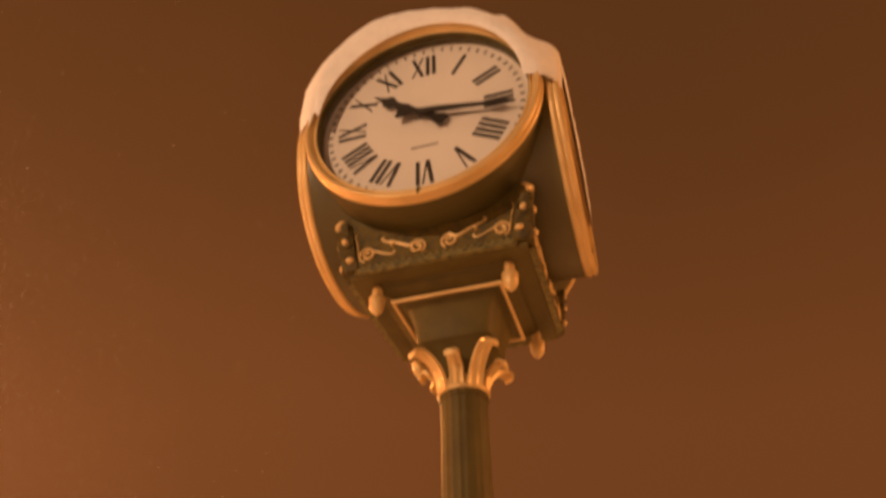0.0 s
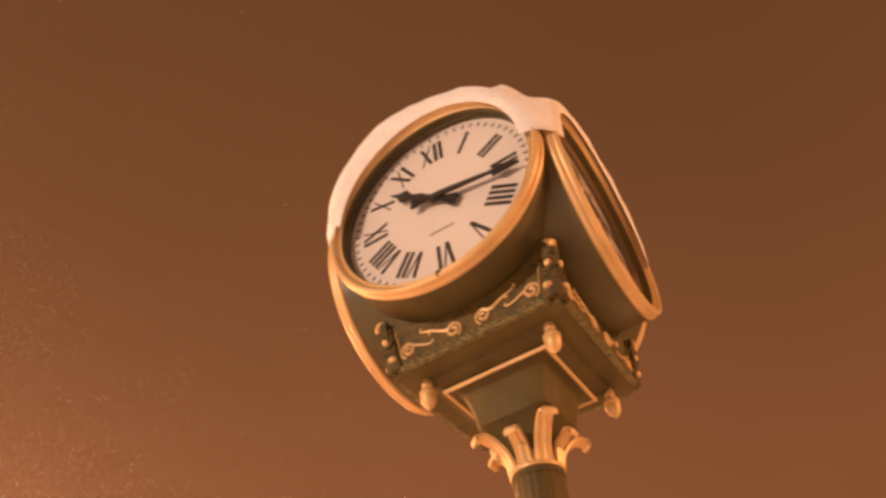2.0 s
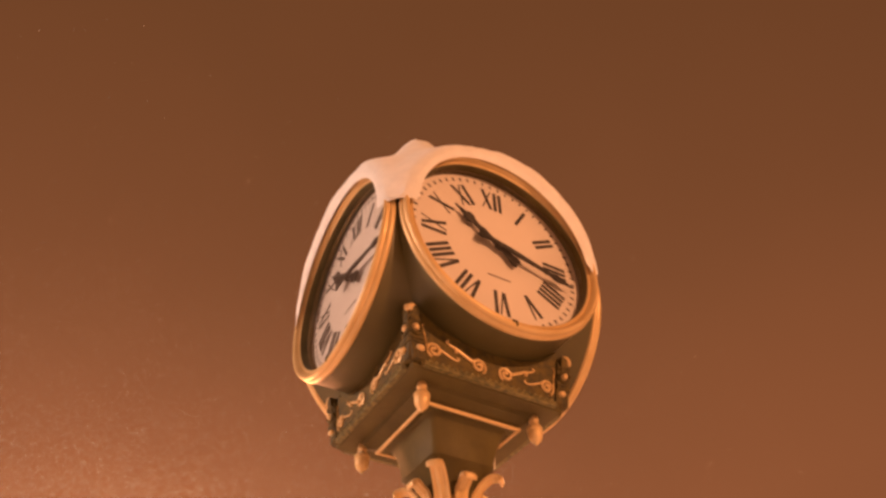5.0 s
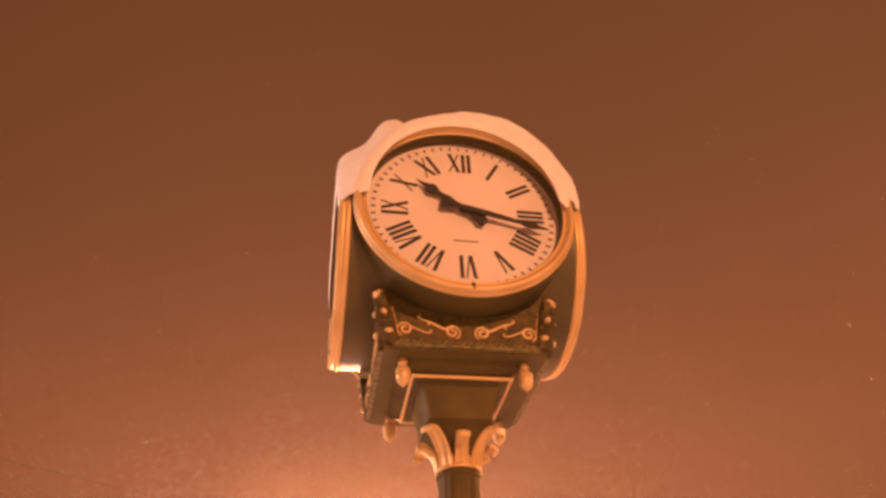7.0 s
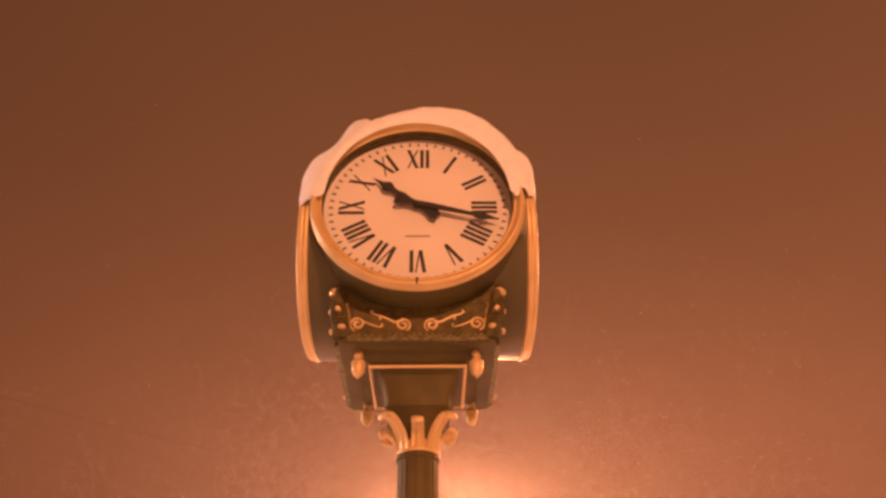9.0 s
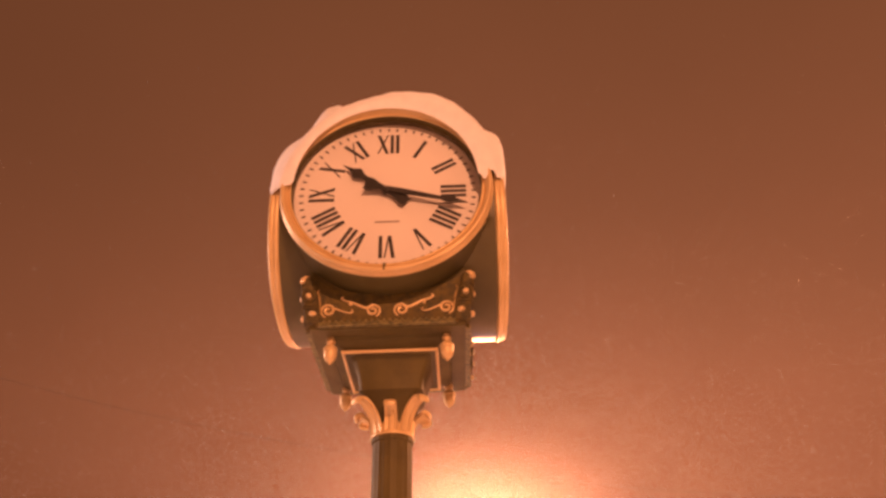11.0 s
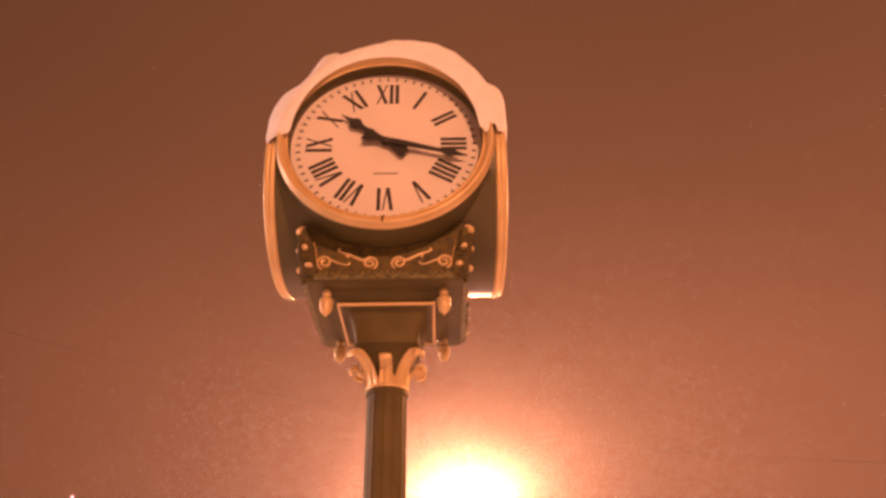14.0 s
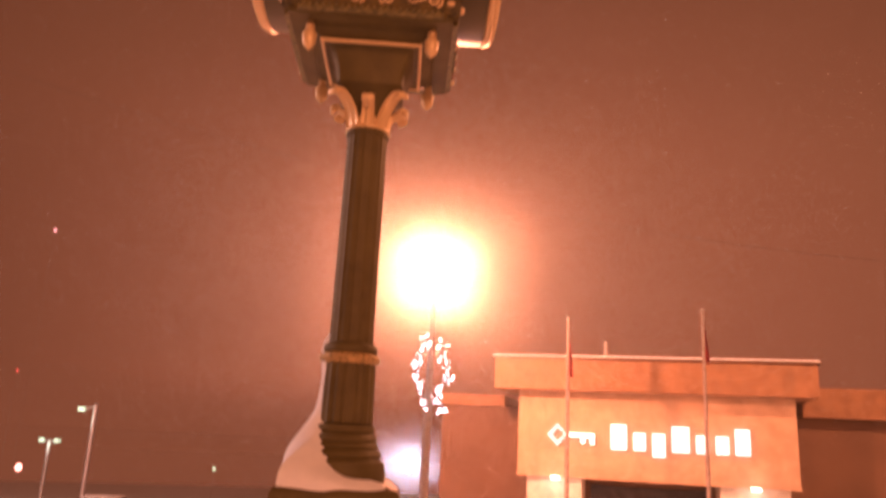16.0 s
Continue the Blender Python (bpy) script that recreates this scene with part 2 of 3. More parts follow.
def numeral_mesh(text):
    """Roman figure, 0.104 high, with its foot towards the centre."""
    bm = bmesh.new()
    h, thick, thin, gap = 0.052, 0.0145, 0.006, 0.0235
    wide = {"I": gap, "V": 0.046, "X": 0.054}
    x = -sum(wide[c] for c in text) / 2
    for k, c in enumerate(text):
        w = wide[c]
        if c == "I":
            stroke(bm, x + w / 2, -h, x + w / 2, h, thick)
        elif c == "V":
            stroke(bm, x + 0.008, h, x + w / 2, -h, thick)
            stroke(bm, x + w - 0.005, h, x + w / 2 + 0.003, -h, thin)
        else:
            stroke(bm, x + 0.009, h, x + w - 0.009, -h, thick)
            stroke(bm, x + w - 0.007, h, x + 0.007, -h, thin)
        x += w
    return finish(bm, "numeral", INK, False)


NUMERAL_MESHES = [numeral_mesh(t) for t in NUMERALS]
bm = bmesh.new()
plate(bm, [(-0.0035, -0.0085), (0.0035, -0.0085), (0.0035, 0.0085), (-0.0035, 0.0085)], -0.0014, 0.0)
TICK = finish(bm, "minute_mark", INK, False)

bm = bmesh.new()
lathe(bm, [(0.0005, 0.0), (R_DIAL + 0.005, 0.0), (R_DIAL + 0.005, -0.012), (0.0005, -0.012)], 96, along_y)
DIAL_MESH = finish(bm, "dial", DIAL)
# bezel: stepped gold ring with a dark reveal inside
bm = bmesh.new()
lathe(bm, [(0.3870, 0.444), (0.3815, 0.4545), (0.3825, 0.4580), (0.3855, 0.4600), (0.3900, 0.4585), (0.3930, 0.4540), (0.3965, 0.4580), (0.4010, 0.4665), (0.4070, 0.4730), (0.4130, 0.4760),
           (0.4185, 0.4740), (0.4225, 0.4680), (0.4235, 0.4600), (0.4220, 0.4550), (0.4275, 0.4500), (0.4295, 0.4430), (0.4285, 0.4360), (0.4245, 0.4310), (0.4100, 0.4280), (0.4000, 0.4280)], 128, along_y, closed=True)
BEZEL = finish(bm, "bezel", GOLD, angle=60)
bm = bmesh.new()
lathe(bm, [(0.3805, 0.392), (0.3802, 0.4545), (0.3830, 0.4560), (0.399, 0.440), (0.403, 0.392)], 96, along_y, closed=True)
REVEAL = finish(bm, "reveal", IRON)
bm = bmesh.new()
box(bm, -0.005, 0.005, -0.463, -0.446, -0.400, -0.381, 0.002)
box(bm, -0.0035, 0.0035, -0.4785, -0.455, -0.419, -0.398, 0.001)
LATCH = finish(bm, "latch", IRON)


# glass over the dial: a clear disc whose outer face mirrors
bm = bmesh.new()
lathe(bm, [(0.0005, 0.436), (0.3803, 0.436), (0.3803, 0.440), (0.0005, 0.440)], 96, along_y)
GLASS = finish(bm, "glass", CRYSTAL_BODY, False)
GLASS.materials.append(CRYSTAL)
for f in GLASS.polygons:
    if f.center.y < -0.4395:
        f.material_index = 1


def hour_hand():
    bm = bmesh.new()
    plate(bm, [(-0.012, -0.03), (-0.017, -0.06), (-0.026, -0.082), (-0.018, -0.104), (0.0, -0.098), (0.018, -0.104), (0.026, -0.082), (0.017, -0.06), (0.012, -0.03),
               (0.012, 0.05), (0.017, 0.08), (0.010, 0.105), (0.013, 0.13), (0.026, 0.152), (0.024, 0.168), (0.012, 0.180), (0.006, 0.200), (0.0, 0.232),
               (-0.006, 0.200), (-0.012, 0.180), (-0.024, 0.168), (-0.026, 0.152), (-0.013, 0.13), (-0.010, 0.105), (-0.017, 0.08), (-0.012, 0.05)], -0.003, 0.003)
    return finish(bm, "hour_hand", HAND, False)


def minute_hand():
    bm = bmesh.new()
    plate(bm, [(-0.010, -0.03), (-0.014, -0.055), (-0.023, -0.075), (-0.018, -0.097), (0.0, -0.092), (0.018, -0.097), (0.023, -0.075), (0.014, -0.055), (0.010, -0.03),
               (0.013, 0.04), (0.0125, 0.09), (0.0070, 0.225), (0.016, 0.250), (0.0175, 0.266), (0.008, 0.295), (0.0, 0.334),
               (-0.008, 0.295), (-0.0175, 0.266), (-0.016, 0.250), (-0.0070, 0.225), (-0.0125, 0.09), (-0.013, 0.04)], -0.003, 0.003)
    return finish(bm, "minute_hand", HAND, False)


HOUR, MINUTE = hour_hand(), minute_hand()
bm = bmesh.new()
lathe(bm, [(0.0005, 0.0), (0.020, 0.0), (0.021, 0.006), (0.013, 0.012), (0.0005, 0.014)], 20, along_y)
HUB = finish(bm, "hub", HAND)
bm = bmesh.new()
box(bm, -0.049, 0.049, -0.0012, 0.0, -0.0022, 0.0022)
for k in range(9):
    box(bm, -0.047 + k * 0.0105, -0.040 + k * 0.0105, -0.0015, 0.0, -0.0038, 0.0036)
MAKER = finish(bm, "maker_mark", GREY_INK, False)

for i, (hour, minute) in enumerate(((307.6, 104.8), (307.4, 99.8), (307.5, 101.0), (307.5, 102.0))):
    turn = quarter(i)                                # 0 faces -y, 1 faces -x, and so on
    dial = part("dial", DIAL_MESH, None, clock, "white dial with black Roman numerals", turn @ pose(0, -Y_DIAL, 0))
    for k, me in enumerate(NUMERAL_MESHES):
        a = radians(30 * k)
        part("numeral", me, None, dial, "", Matrix.Translation((0.268 * math.sin(a), 0, 0.268 * math.cos(a))) @ Matrix.Rotation(a, 4, "Y"))
    for k in range(60):
        a = radians(6 * k)
        part("minute_mark", TICK, None, dial, "", Matrix.Translation((0.351 * math.sin(a), 0, 0.351 * math.cos(a))) @ Matrix.Rotation(a, 4, "Y"))
    part("maker_mark", MAKER, None, dial, "faint grey line of lettering", pose(0.001, 0, -0.146))
    part("hour_hand", HOUR, None, dial, "black spade hour hand", Matrix.Translation((0, -0.019, 0)) @ Matrix.Rotation(radians(hour), 4, "Y"))
    part("minute_hand", MINUTE, None, dial, "black minute hand", Matrix.Translation((0, -0.030, 0)) @ Matrix.Rotation(radians(minute), 4, "Y"))
    part("hub", HUB, None, dial, "", Matrix.Translation((0, -0.014, 0)) @ Matrix.Diagonal((1, 1.5, 1, 1)))
    ring = part("bezel", BEZEL, None, clock, "stepped gold bezel ring", turn)
    part("reveal", REVEAL, None, ring, "dark inner ring")
    part("latch", LATCH, None, ring, "small latch")
    part("glass", GLASS, None, ring, "clear flat glass").visible_shadow = False


# the box under the drums with its gilded frieze
W_BOX, Z_BOX = 0.290, -0.562
bm = bmesh.new()
prism_square(bm, [(0.29, -0.20), (0.300, -0.32), (W_BOX - 0.002, -0.535), (W_BOX + 0.004, -0.540), (W_BOX + 0.005, -0.556), (W_BOX, Z_BOX)])
part("frieze_box", bm, IRON, clock, "dark iron box under the drums", smooth=False)


def spiral(cx, cz, r, turns, start, grow=1.0, y=-0.312):
    pts, n = [], 26
    for k in range(n + 1):
        f = k / n
        a = start + grow * turns * 2 * math.pi * f
        q = r * (1 - 0.82 * f)
        pts.append((cx + q * math.cos(a), y, cz + q * math.sin(a)))
    return pts


def bent(points, n=8):
    """Smooth line through points (x, z)."""
    out = []
    for k in range(len(points) - 1):
        p0, p1, p2, p3 = (Vector(points[max(0, min(j, len(points) - 1))]) for j in (k - 1, k, k + 1, k + 2))
        for s in range(n):
            t = s / n
            out.append(0.5 * (2 * p1 + (p2 - p0) * t + (2 * p0 - 5 * p1 + 4 * p2 - p3) * t * t + (3 * p1 - p0 - 3 * p2 + p3) * t ** 3))
    out.append(Vector(points[-1]))
    return [(p[0], -0.312, p[1]) for p in out]


def scroll_outer(sign):
    bm = bmesh.new()
    pts = [(sign * x, y, z) for x, y, z in spiral(-0.224, -0.491, 0.030, 1.6, -1.9, -1)]
    tube(bm, pts, [0.0040 + 0.0020 * math.sin(math.pi * k / len(pts)) for k in range(len(pts))], 6)
    tail = [(sign * x, y, z) for x, y, z in bent([(-0.205, -0.480), (-0.185, -0.489), (-0.160, -0.500), (-0.140, -0.504), (-0.130, -0.497), (-0.136, -0.491)])]
    tube(bm, tail, [0.0042 - 0.002 * k / len(tail) for k in range(len(tail))], 6)
    return bm


def scroll_inner(sign):
    bm = bmesh.new()
    pts = [(sign * x, y, z) for x, y, z in spiral(-0.054, -0.496, 0.029, 1.6, -1.1, 1)]
    tube(bm, pts, [0.0040 + 0.0020 * math.sin(math.pi * k / len(pts)) for k in range(len(pts))], 6)
    stem = [(sign * x, y, z) for x, y, z in bent([(-0.052, -0.471), (-0.080, -0.485), (-0.110, -0.472), (-0.136, -0.458), (-0.158, -0.452), (-0.176, -0.440), (-0.168, -0.432)])]
    tube(bm, stem, [0.0065 - 0.0035 * k / len(stem) for k in range(len(stem))], 6)
    ball(bm, (sign * -0.140, -0.312, -0.466), 0.008, 8)
    return bm


def wisp(sign):
    bm = bmesh.new()
    up = [(sign * x, y, z) for x, y, z in bent([(-0.250, -0.500), (-0.256, -0.47), (-0.262, -0.435), (-0.270, -0.408), (-0.264, -0.398)])]
    tube(bm, up, [0.005 - 0.0025 * k / len(up) for k in range(len(up))], 6)
    return bm


def corner_strip(sign):
    bm = bmesh.new()
    box(bm, min(sign * 0.270, sign * 0.322), max(sign * 0.270, sign * 0.322), -0.321, -0.290, -0.545, -0.350, 0.006)
    for z in (-0.395, -0.468, -0.482):
        box(bm, sign * 0.298 - 0.027, sign * 0.298 + 0.027, -0.327, -0.300, z - 0.006, z + 0.006, 0.004)
    lathe(bm, [(0.026, 0.0), (0.026, 0.01), (0.020, 0.013), (0.018, 0.0)], 20, Matrix.Translation((sign * 0.298, -0.319, -0.432)) @ along_y, closed=True)
    return bm


def lean(bm, sign):
    """Leans a corner piece inwards towards its foot."""
    for v in bm.verts:
        k = (-0.37 - v.co.z) / 0.175
        v.co.x += sign * (0.014 - 0.032 * k)
        v.co.y += 0.004 * k
    return bm


def gilded(sign):
    bm = bmesh.new()
    ball(bm, (sign * 0.298, -0.327, -0.432), 0.013, 12)
    return bm


def gilded_low(sign):
    bm = bmesh.new()
    ball(bm, (sign * 0.292, -0.326, -0.508), 0.012, 12, (1.25, 0.9, 0.9))
    return bm


def gilded_cap(sign):
    bm = bmesh.new()
    tube(bm, [(sign * 0.322, -0.322, -0.372), (sign * 0.312, -0.328, -0.360), (sign * 0.298, -0.330, -0.352), (sign * 0.284, -0.328, -0.350)], [0.007, 0.010, 0.011, 0.007], 8)
    return bm


def lace():
    bm = bmesh.new()
    n = 23
    for k in range(n):
        x = -0.250 + 0.500 * k / (n - 1)
        pts = [(x + 0.0105 * math.cos(a), -0.3115, -0.534 - 0.012 * math.sin(a)) for a in [math.pi * j / 6 for j in range(7)]]
        tube(bm, pts, 0.0034, 5)
    box(bm, -0.258, 0.258, -0.3125, -0.292, -0.557, -0.549)
    return bm


FRIEZE = [("scroll", finish(f(s), "scroll", GOLD), "gilded scroll") for f in (scroll_outer, scroll_inner) for s in (1, -1)]
FRIEZE += [("wisp", finish(wisp(s), "wisp", OLD_GOLD), "worn gilded tendril") for s in (1, -1)]
FRIEZE += [("boss", finish(lean(f(s), s), "boss", GOLD), "gilded boss") for f in (gilded, gilded_low, gilded_cap) for s in (1, -1)]
FRIEZE += [("lace_border", finish(lace(), "lace_border", LACE), "scalloped green border")]
STRIPS = [finish(lean(corner_strip(s), s), "corner_strip", IRON_RIB) for s in (1, -1)]
bm = bmesh.new()
plate(bm, [(-0.268, -0.556), (0.268, -0.556), (0.304, -0.34), (0.20, -0.39), (0.10, -0.418), (0, -0.426), (-0.10, -0.418), (-0.20, -0.39), (-0.304, -0.34)], -0.3085, -0.28)
FRIEZE_PANEL = finish(bm, "frieze_panel", IRON_RIB, False)
for i in range(4):
    panel = part("frieze_panel", FRIEZE_PANEL, None, clock, "dark green frieze with gilded scrollwork", quarter(i))
    for name, me, label in FRIEZE:
        part(name, me, None, panel, label)
    for me in STRIPS:
        part("corner_strip", me, None, panel, "ribbed corner strip")

# underside: gold-edged square, hanging acorns, bell block
bm = bmesh.new()
prism_square(bm, [(0.235, -0.558), (0.225, -0.575), (0.182, -0.590), (0.180, -0.603), (0.02, -0.604)])
part("soffit_panel", bm, IRON, clock, "dark moulded underside panel", smooth=False)
bm = bmesh.new()
for i in range(4):
    bar = [quarter(i) @ Vector(p) for p in ((-0.186, -0.181, -0.602), (0.186, -0.181, -0.602))]
    tube(bm, bar, 0.0068, 8)
part("soffit_frame", bm, GOLD, clock, "thin gold square frame")

bm = bmesh.new()
lathe(bm, [(0.001, -0.535), (0.014, -0.545), (0.020, -0.566), (0.019, -0.577), (0.011, -0.583), (0.012, -0.590), (0.025, -0.596), (0.031, -0.606), (0.031, -0.615),
           (0.027, -0.619), (0.029, -0.630), (0.027, -0.648), (0.020, -0.664), (0.010, -0.673), (0.005, -0.679), (0.001, -0.685)], 24)
ACORN = finish(bm, "acorn_pendant", GOLD)
for sx in (-1, 1):
    for sy in (-1, 1):
        part("acorn_pendant", ACORN, None, clock, "gold acorn pendant", pose(0.2212 * sx, 0.2212 * sy, 0) @ Matrix.Translation((0, 0, -0.105)) @ Matrix.Diagonal((0.88, 0.88, 0.83, 1)))

bm = bmesh.new()
prism_square(bm, [(0.160, -0.600), (0.150, -0.612), (0.138, -0.640), (0.128, -0.675), (0.122, -0.715), (0.122, -0.735), (0.110, -0.745), (0.085, -0.78), (0.06, -0.86)])
bmesh.ops.bevel(bm, geom=[e for e in bm.edges if abs(e.verts[0].co.z - e.verts[1].co.z) > 1e-3], offset=0.016, segments=3, affect="EDGES", profile=0.3)
part("bell_block", bm, IRON, clock, "dark square block above the leaves")


def leaf(scale_r, tip_z, width):
    """An acanthus strap that rises from the collar and curls out at its tip."""
    bm = bmesh.new()
    base_r, base_z = 0.074, -0.885
    d = scale_r - base_r
    line = [(base_r, base_z), (base_r + 0.05 * d, base_z + 0.033), (base_r + 0.18 * d, base_z + 0.066), (base_r + 0.46 * d, tip_z - 0.014),
            (base_r + 0.76 * d, tip_z + 0.004), (scale_r, tip_z - 0.001), (scale_r + 0.006, tip_z - 0.010), (scale_r + 0.002, tip_z - 0.019)]
    pts = bent(line, 4)
    n = len(pts)
    rows = []
    for k, (r, _, z) in enumerate(pts):
        w = width * (1.22 - 0.20 * k / n)
        nxt, prv = pts[min(k + 1, n - 1)], pts[max(k - 1, 0)]
        d = Vector((nxt[0] - prv[0], nxt[2] - prv[2])).normalized()
        nrm = Vector((d.y, -d.x))                     # outward side of the strap
        row = []
        for s, q in ((-1, -0.002), (-0.9, 0.007), (-0.45, 0.003), (0, 0.008), (0.45, 0.003), (0.9, 0.007), (1, -0.002), (0.6, -0.007), (-0.6, -0.007)):
            row.append(bm.verts.new((r + nrm.x * q, s * w / 2, z + nrm.y * q)))
        rows.append(row)
    for a, b in zip(rows, rows[1:]):
        for j in range(9):
            bm.faces.new((a[j], a[(j + 1) % 9], b[(j + 1) % 9], b[j]))
    bm.faces.new(rows[0])
    bm.faces.new(rows[-1])
    return bm


LEAF_BIG, LEAF_SMALL = finish(leaf(0.177, -0.770, 0.047), "leaf", GOLD), finish(leaf(0.138, -0.790, 0.043), "leaf", GOLD)
for k in range(8):
    part("leaf", LEAF_SMALL if k % 2 == 0 else LEAF_BIG, None, clock, "curling gold leaf", pose(0, 0, 0, 0, 0, 45 * k))
bm = bmesh.new()
lathe(bm, [(0.070, -0.80), (0.072, -0.845), (0.077, -0.868), (0.083, -0.880), (0.085, -0.887), (0.083, -0.892), (0.070, -0.895)], 48)
part("collar", bm, GOLD, clock, "gold collar ring")

# fluted shaft, ring, lower shaft, mouldings, pedestal
bm = bmesh.new()
lathe(bm, [(0.080, -0.893), (0.0815, -0.897), (0.0815, -0.908), (0.0755, -0.914), (0.0758, -1.10), (0.0765, -1.35), (0.0778, -1.60), (0.0785, -1.695), (0.088, -1.702)], 160, flutes=20, depth=0.0020)
part("shaft", bm, IRON, clock, "fluted dark iron shaft")
bm = bmesh.new()
lathe(bm, [(0.078, -1.692), (0.090, -1.697), (0.0955, -1.706), (0.0965, -1.718), (0.093, -1.727), (0.088, -1.732)], 48)
part("ring_moulding", bm, IRON, clock, "dark rounded moulding over the gold ring")
bm = bmesh.new()
lathe(bm, [(0.088, -1.727), (0.099, -1.731), (0.1055, -1.738), (0.1065, -1.748), (0.102, -1.756), (0.094, -1.761), (0.090, -1.765)], 48)
part("shaft_ring", bm, OLD_GOLD, clock, "worn gold ring on the shaft")
bm = bmesh.new()
lathe(bm, [(0.092, -1.757), (0.093, -1.80), (0.096, -1.95), (0.096, -1.965), (0.088, -1.972)], 128, flutes=20, depth=0.0042)
part("lower_shaft", bm, IRON, clock, "fluted dark lower shaft")
bm = bmesh.new()
lathe(bm, [(0.090, -1.968), (0.104, -1.974), (0.107, -1.984), (0.104, -1.994), (0.100, -1.998), (0.112, -2.006), (0.116, -2.018), (0.112, -2.028), (0.120, -2.034), (0.122, -2.042), (0.117, -2.049), (0.131, -2.058), (0.135, -2.070), (0.129, -2.079), (0.145, -2.092), (0.150, -2.12), (0.150, -2.17)], 48)
part("base_moulding", bm, IRON, clock, "stepped dark base moulding")
bm = bmesh.new()
prism_square(bm, [(0.15, -2.16), (0.195, -2.175), (0.205, -2.19), (0.205, -2.215), (0.185, -2.23), (0.185, -3.05), (0.205, -3.08), (0.225, -3.20), (0.225, -3.60), (0.25, -3.62), (0.25, -3.69)])
pedestal = part("pedestal", bm, IRON, clock, "square dark iron pedestal", smooth=False)
bm = bmesh.new()
plate(bm, [(-0.13, -3.0), (0.13, -3.0), (0.13, -2.26), (-0.13, -2.26)], -0.192, -0.18)
PANEL = finish(bm, "pedestal_panel", IRON, False)
for i in range(4):
    part("pedestal_panel", PANEL, None, pedestal, "", quarter(i))


# ---- snow on the clock ----
def swell(u):
    return 0.43 * math.sqrt(max(0.0, 1 - (u / 0.490) ** 2))


def drum_top(x, y):
    ra, rb = (0.404 if abs(y) > 0.470 else 0.424), (0.404 if abs(x) > 0.470 else 0.424)      # lapping the bezels, over the drums
    a = math.sqrt(max(0.0, ra * ra - x * x))
    b = math.sqrt(max(0.0, rb * rb - y * y))
    return max(a, b)


EDGE, CELLS = 0.489, 130


def snow_top(x, y):
    a, b = swell(x), swell(y)
    top = (a ** 6 + b ** 6) ** (1 / 6) + 0.118
    top += 0.045 * max(0.0, x) + 0.19 * y * max(0.0, -x) / 0.46 - 0.004 + 0.006 * max(0.0, -x) / 0.46 - 0.016 * max(0.0, -y) / 0.46 * math.exp(-((x + 0.02) / 0.22) ** 2)
    heap = (x + 0.275) ** 2 + (y + 0.285) ** 2                      # heap in one crook
    top += 0.105 * math.exp(-(heap / 0.0062) ** 1.5) + 0.045 * math.exp(-heap / 0.02)
    top += 0.030 * math.exp(-((x - 0.26) ** 2 + (y + 0.36) ** 2) / 0.015)
    for cx, cy, deep in ((-0.272, -0.322, 0.036), (-0.315, -0.280, 0.030)):        # small hollows in the heap
        top -= deep * math.exp(-((x - cx) ** 2 + (y - cy) ** 2) / 0.00016)
    for cx, cy, deep in ((-0.46, -0.46, 0.060), (-0.47, 0.44, 0.085), (0.47, -0.40, 0.085), (0.46, 0.46, 0.04)):
        top -= deep * math.exp(-((x - cx) ** 2 + (y - cy) ** 2) / 0.025)
    top += 0.016 * noise.noise(Vector((x * 5, y * 5, 1.7))) + 0.007 * noise.noise(Vector((x * 17, y * 17, 4.1)))
    d = max(0.0, min(EDGE - abs(x), EDGE - abs(y)))
    if d < 0.075:
        top -= 0.058 * (1 - math.sqrt(max(0.0, 1 - (1 - d / 0.075) ** 2)))
    return top


bm = bmesh.new()
upper, middle, lower = {}, {}, {}
for i in range(CELLS + 1):
    for j in range(CELLS + 1):
        x, y = (-EDGE + 2 * EDGE * k / CELLS for k in (i, j))
        hang = 0.075 * math.exp(-((x + 0.47) ** 2 + (y + 0.47) ** 2) / 0.006)
        under = max(drum_top(x, y) - 0.004, 0.022 - hang + 0.062 * noise.noise(Vector((x * 32, y * 32, 9.0))))
        height = snow_top(x, y)
        wob = 0.006 * noise.noise(Vector((x * 11, y * 11, 2.0)))
        fx, fy = (wob if i in (0, CELLS) else 0), (wob if j in (0, CELLS) else 0)
        x, y = x * (1 - 0.080 * abs(y / EDGE) ** 14), y * (1 - 0.080 * abs(x / EDGE) ** 14)
        upper[i, j] = bm.verts.new((x + fx, y + fy, max(height, under + 0.01)))
        if i in (0, CELLS) or j in (0, CELLS):
            thick = max(height, under + 0.01) - under
            fringe = 0.004 * noise.noise(Vector((x * 60, y * 60, 5.0)))
            middle[i, j] = bm.verts.new((x * 1.005 + fringe, y * 1.005 + fringe, under + 0.40 * thick))
            lower[i, j] = bm.verts.new((x * 0.992, y * 0.992, under + 0.5 * fringe))
for i in range(CELLS):
    for j in range(CELLS):
        bm.faces.new((upper[i, j], upper[i + 1, j], upper[i + 1, j + 1], upper[i, j + 1]))
for k in range(CELLS):
    for a, b in (((k, 0), (k + 1, 0)), ((k, CELLS), (k + 1, CELLS)), ((0, k), (0, k + 1)), ((CELLS, k), (CELLS, k + 1))):
        bm.faces.new((upper[a], upper[b], middle[b], middle[a]))
        bm.faces.new((middle[a], middle[b], lower[b], lower[a]))
cap = part("snow_cap", bm, SNOW, None, "thick cap of fresh snow on the clock's drums")
cap.location = (0, 0, ZC)
for f in cap.data.polygons:
    f.use_smooth = True
tagged(cap, category="snow", kind="stuff")

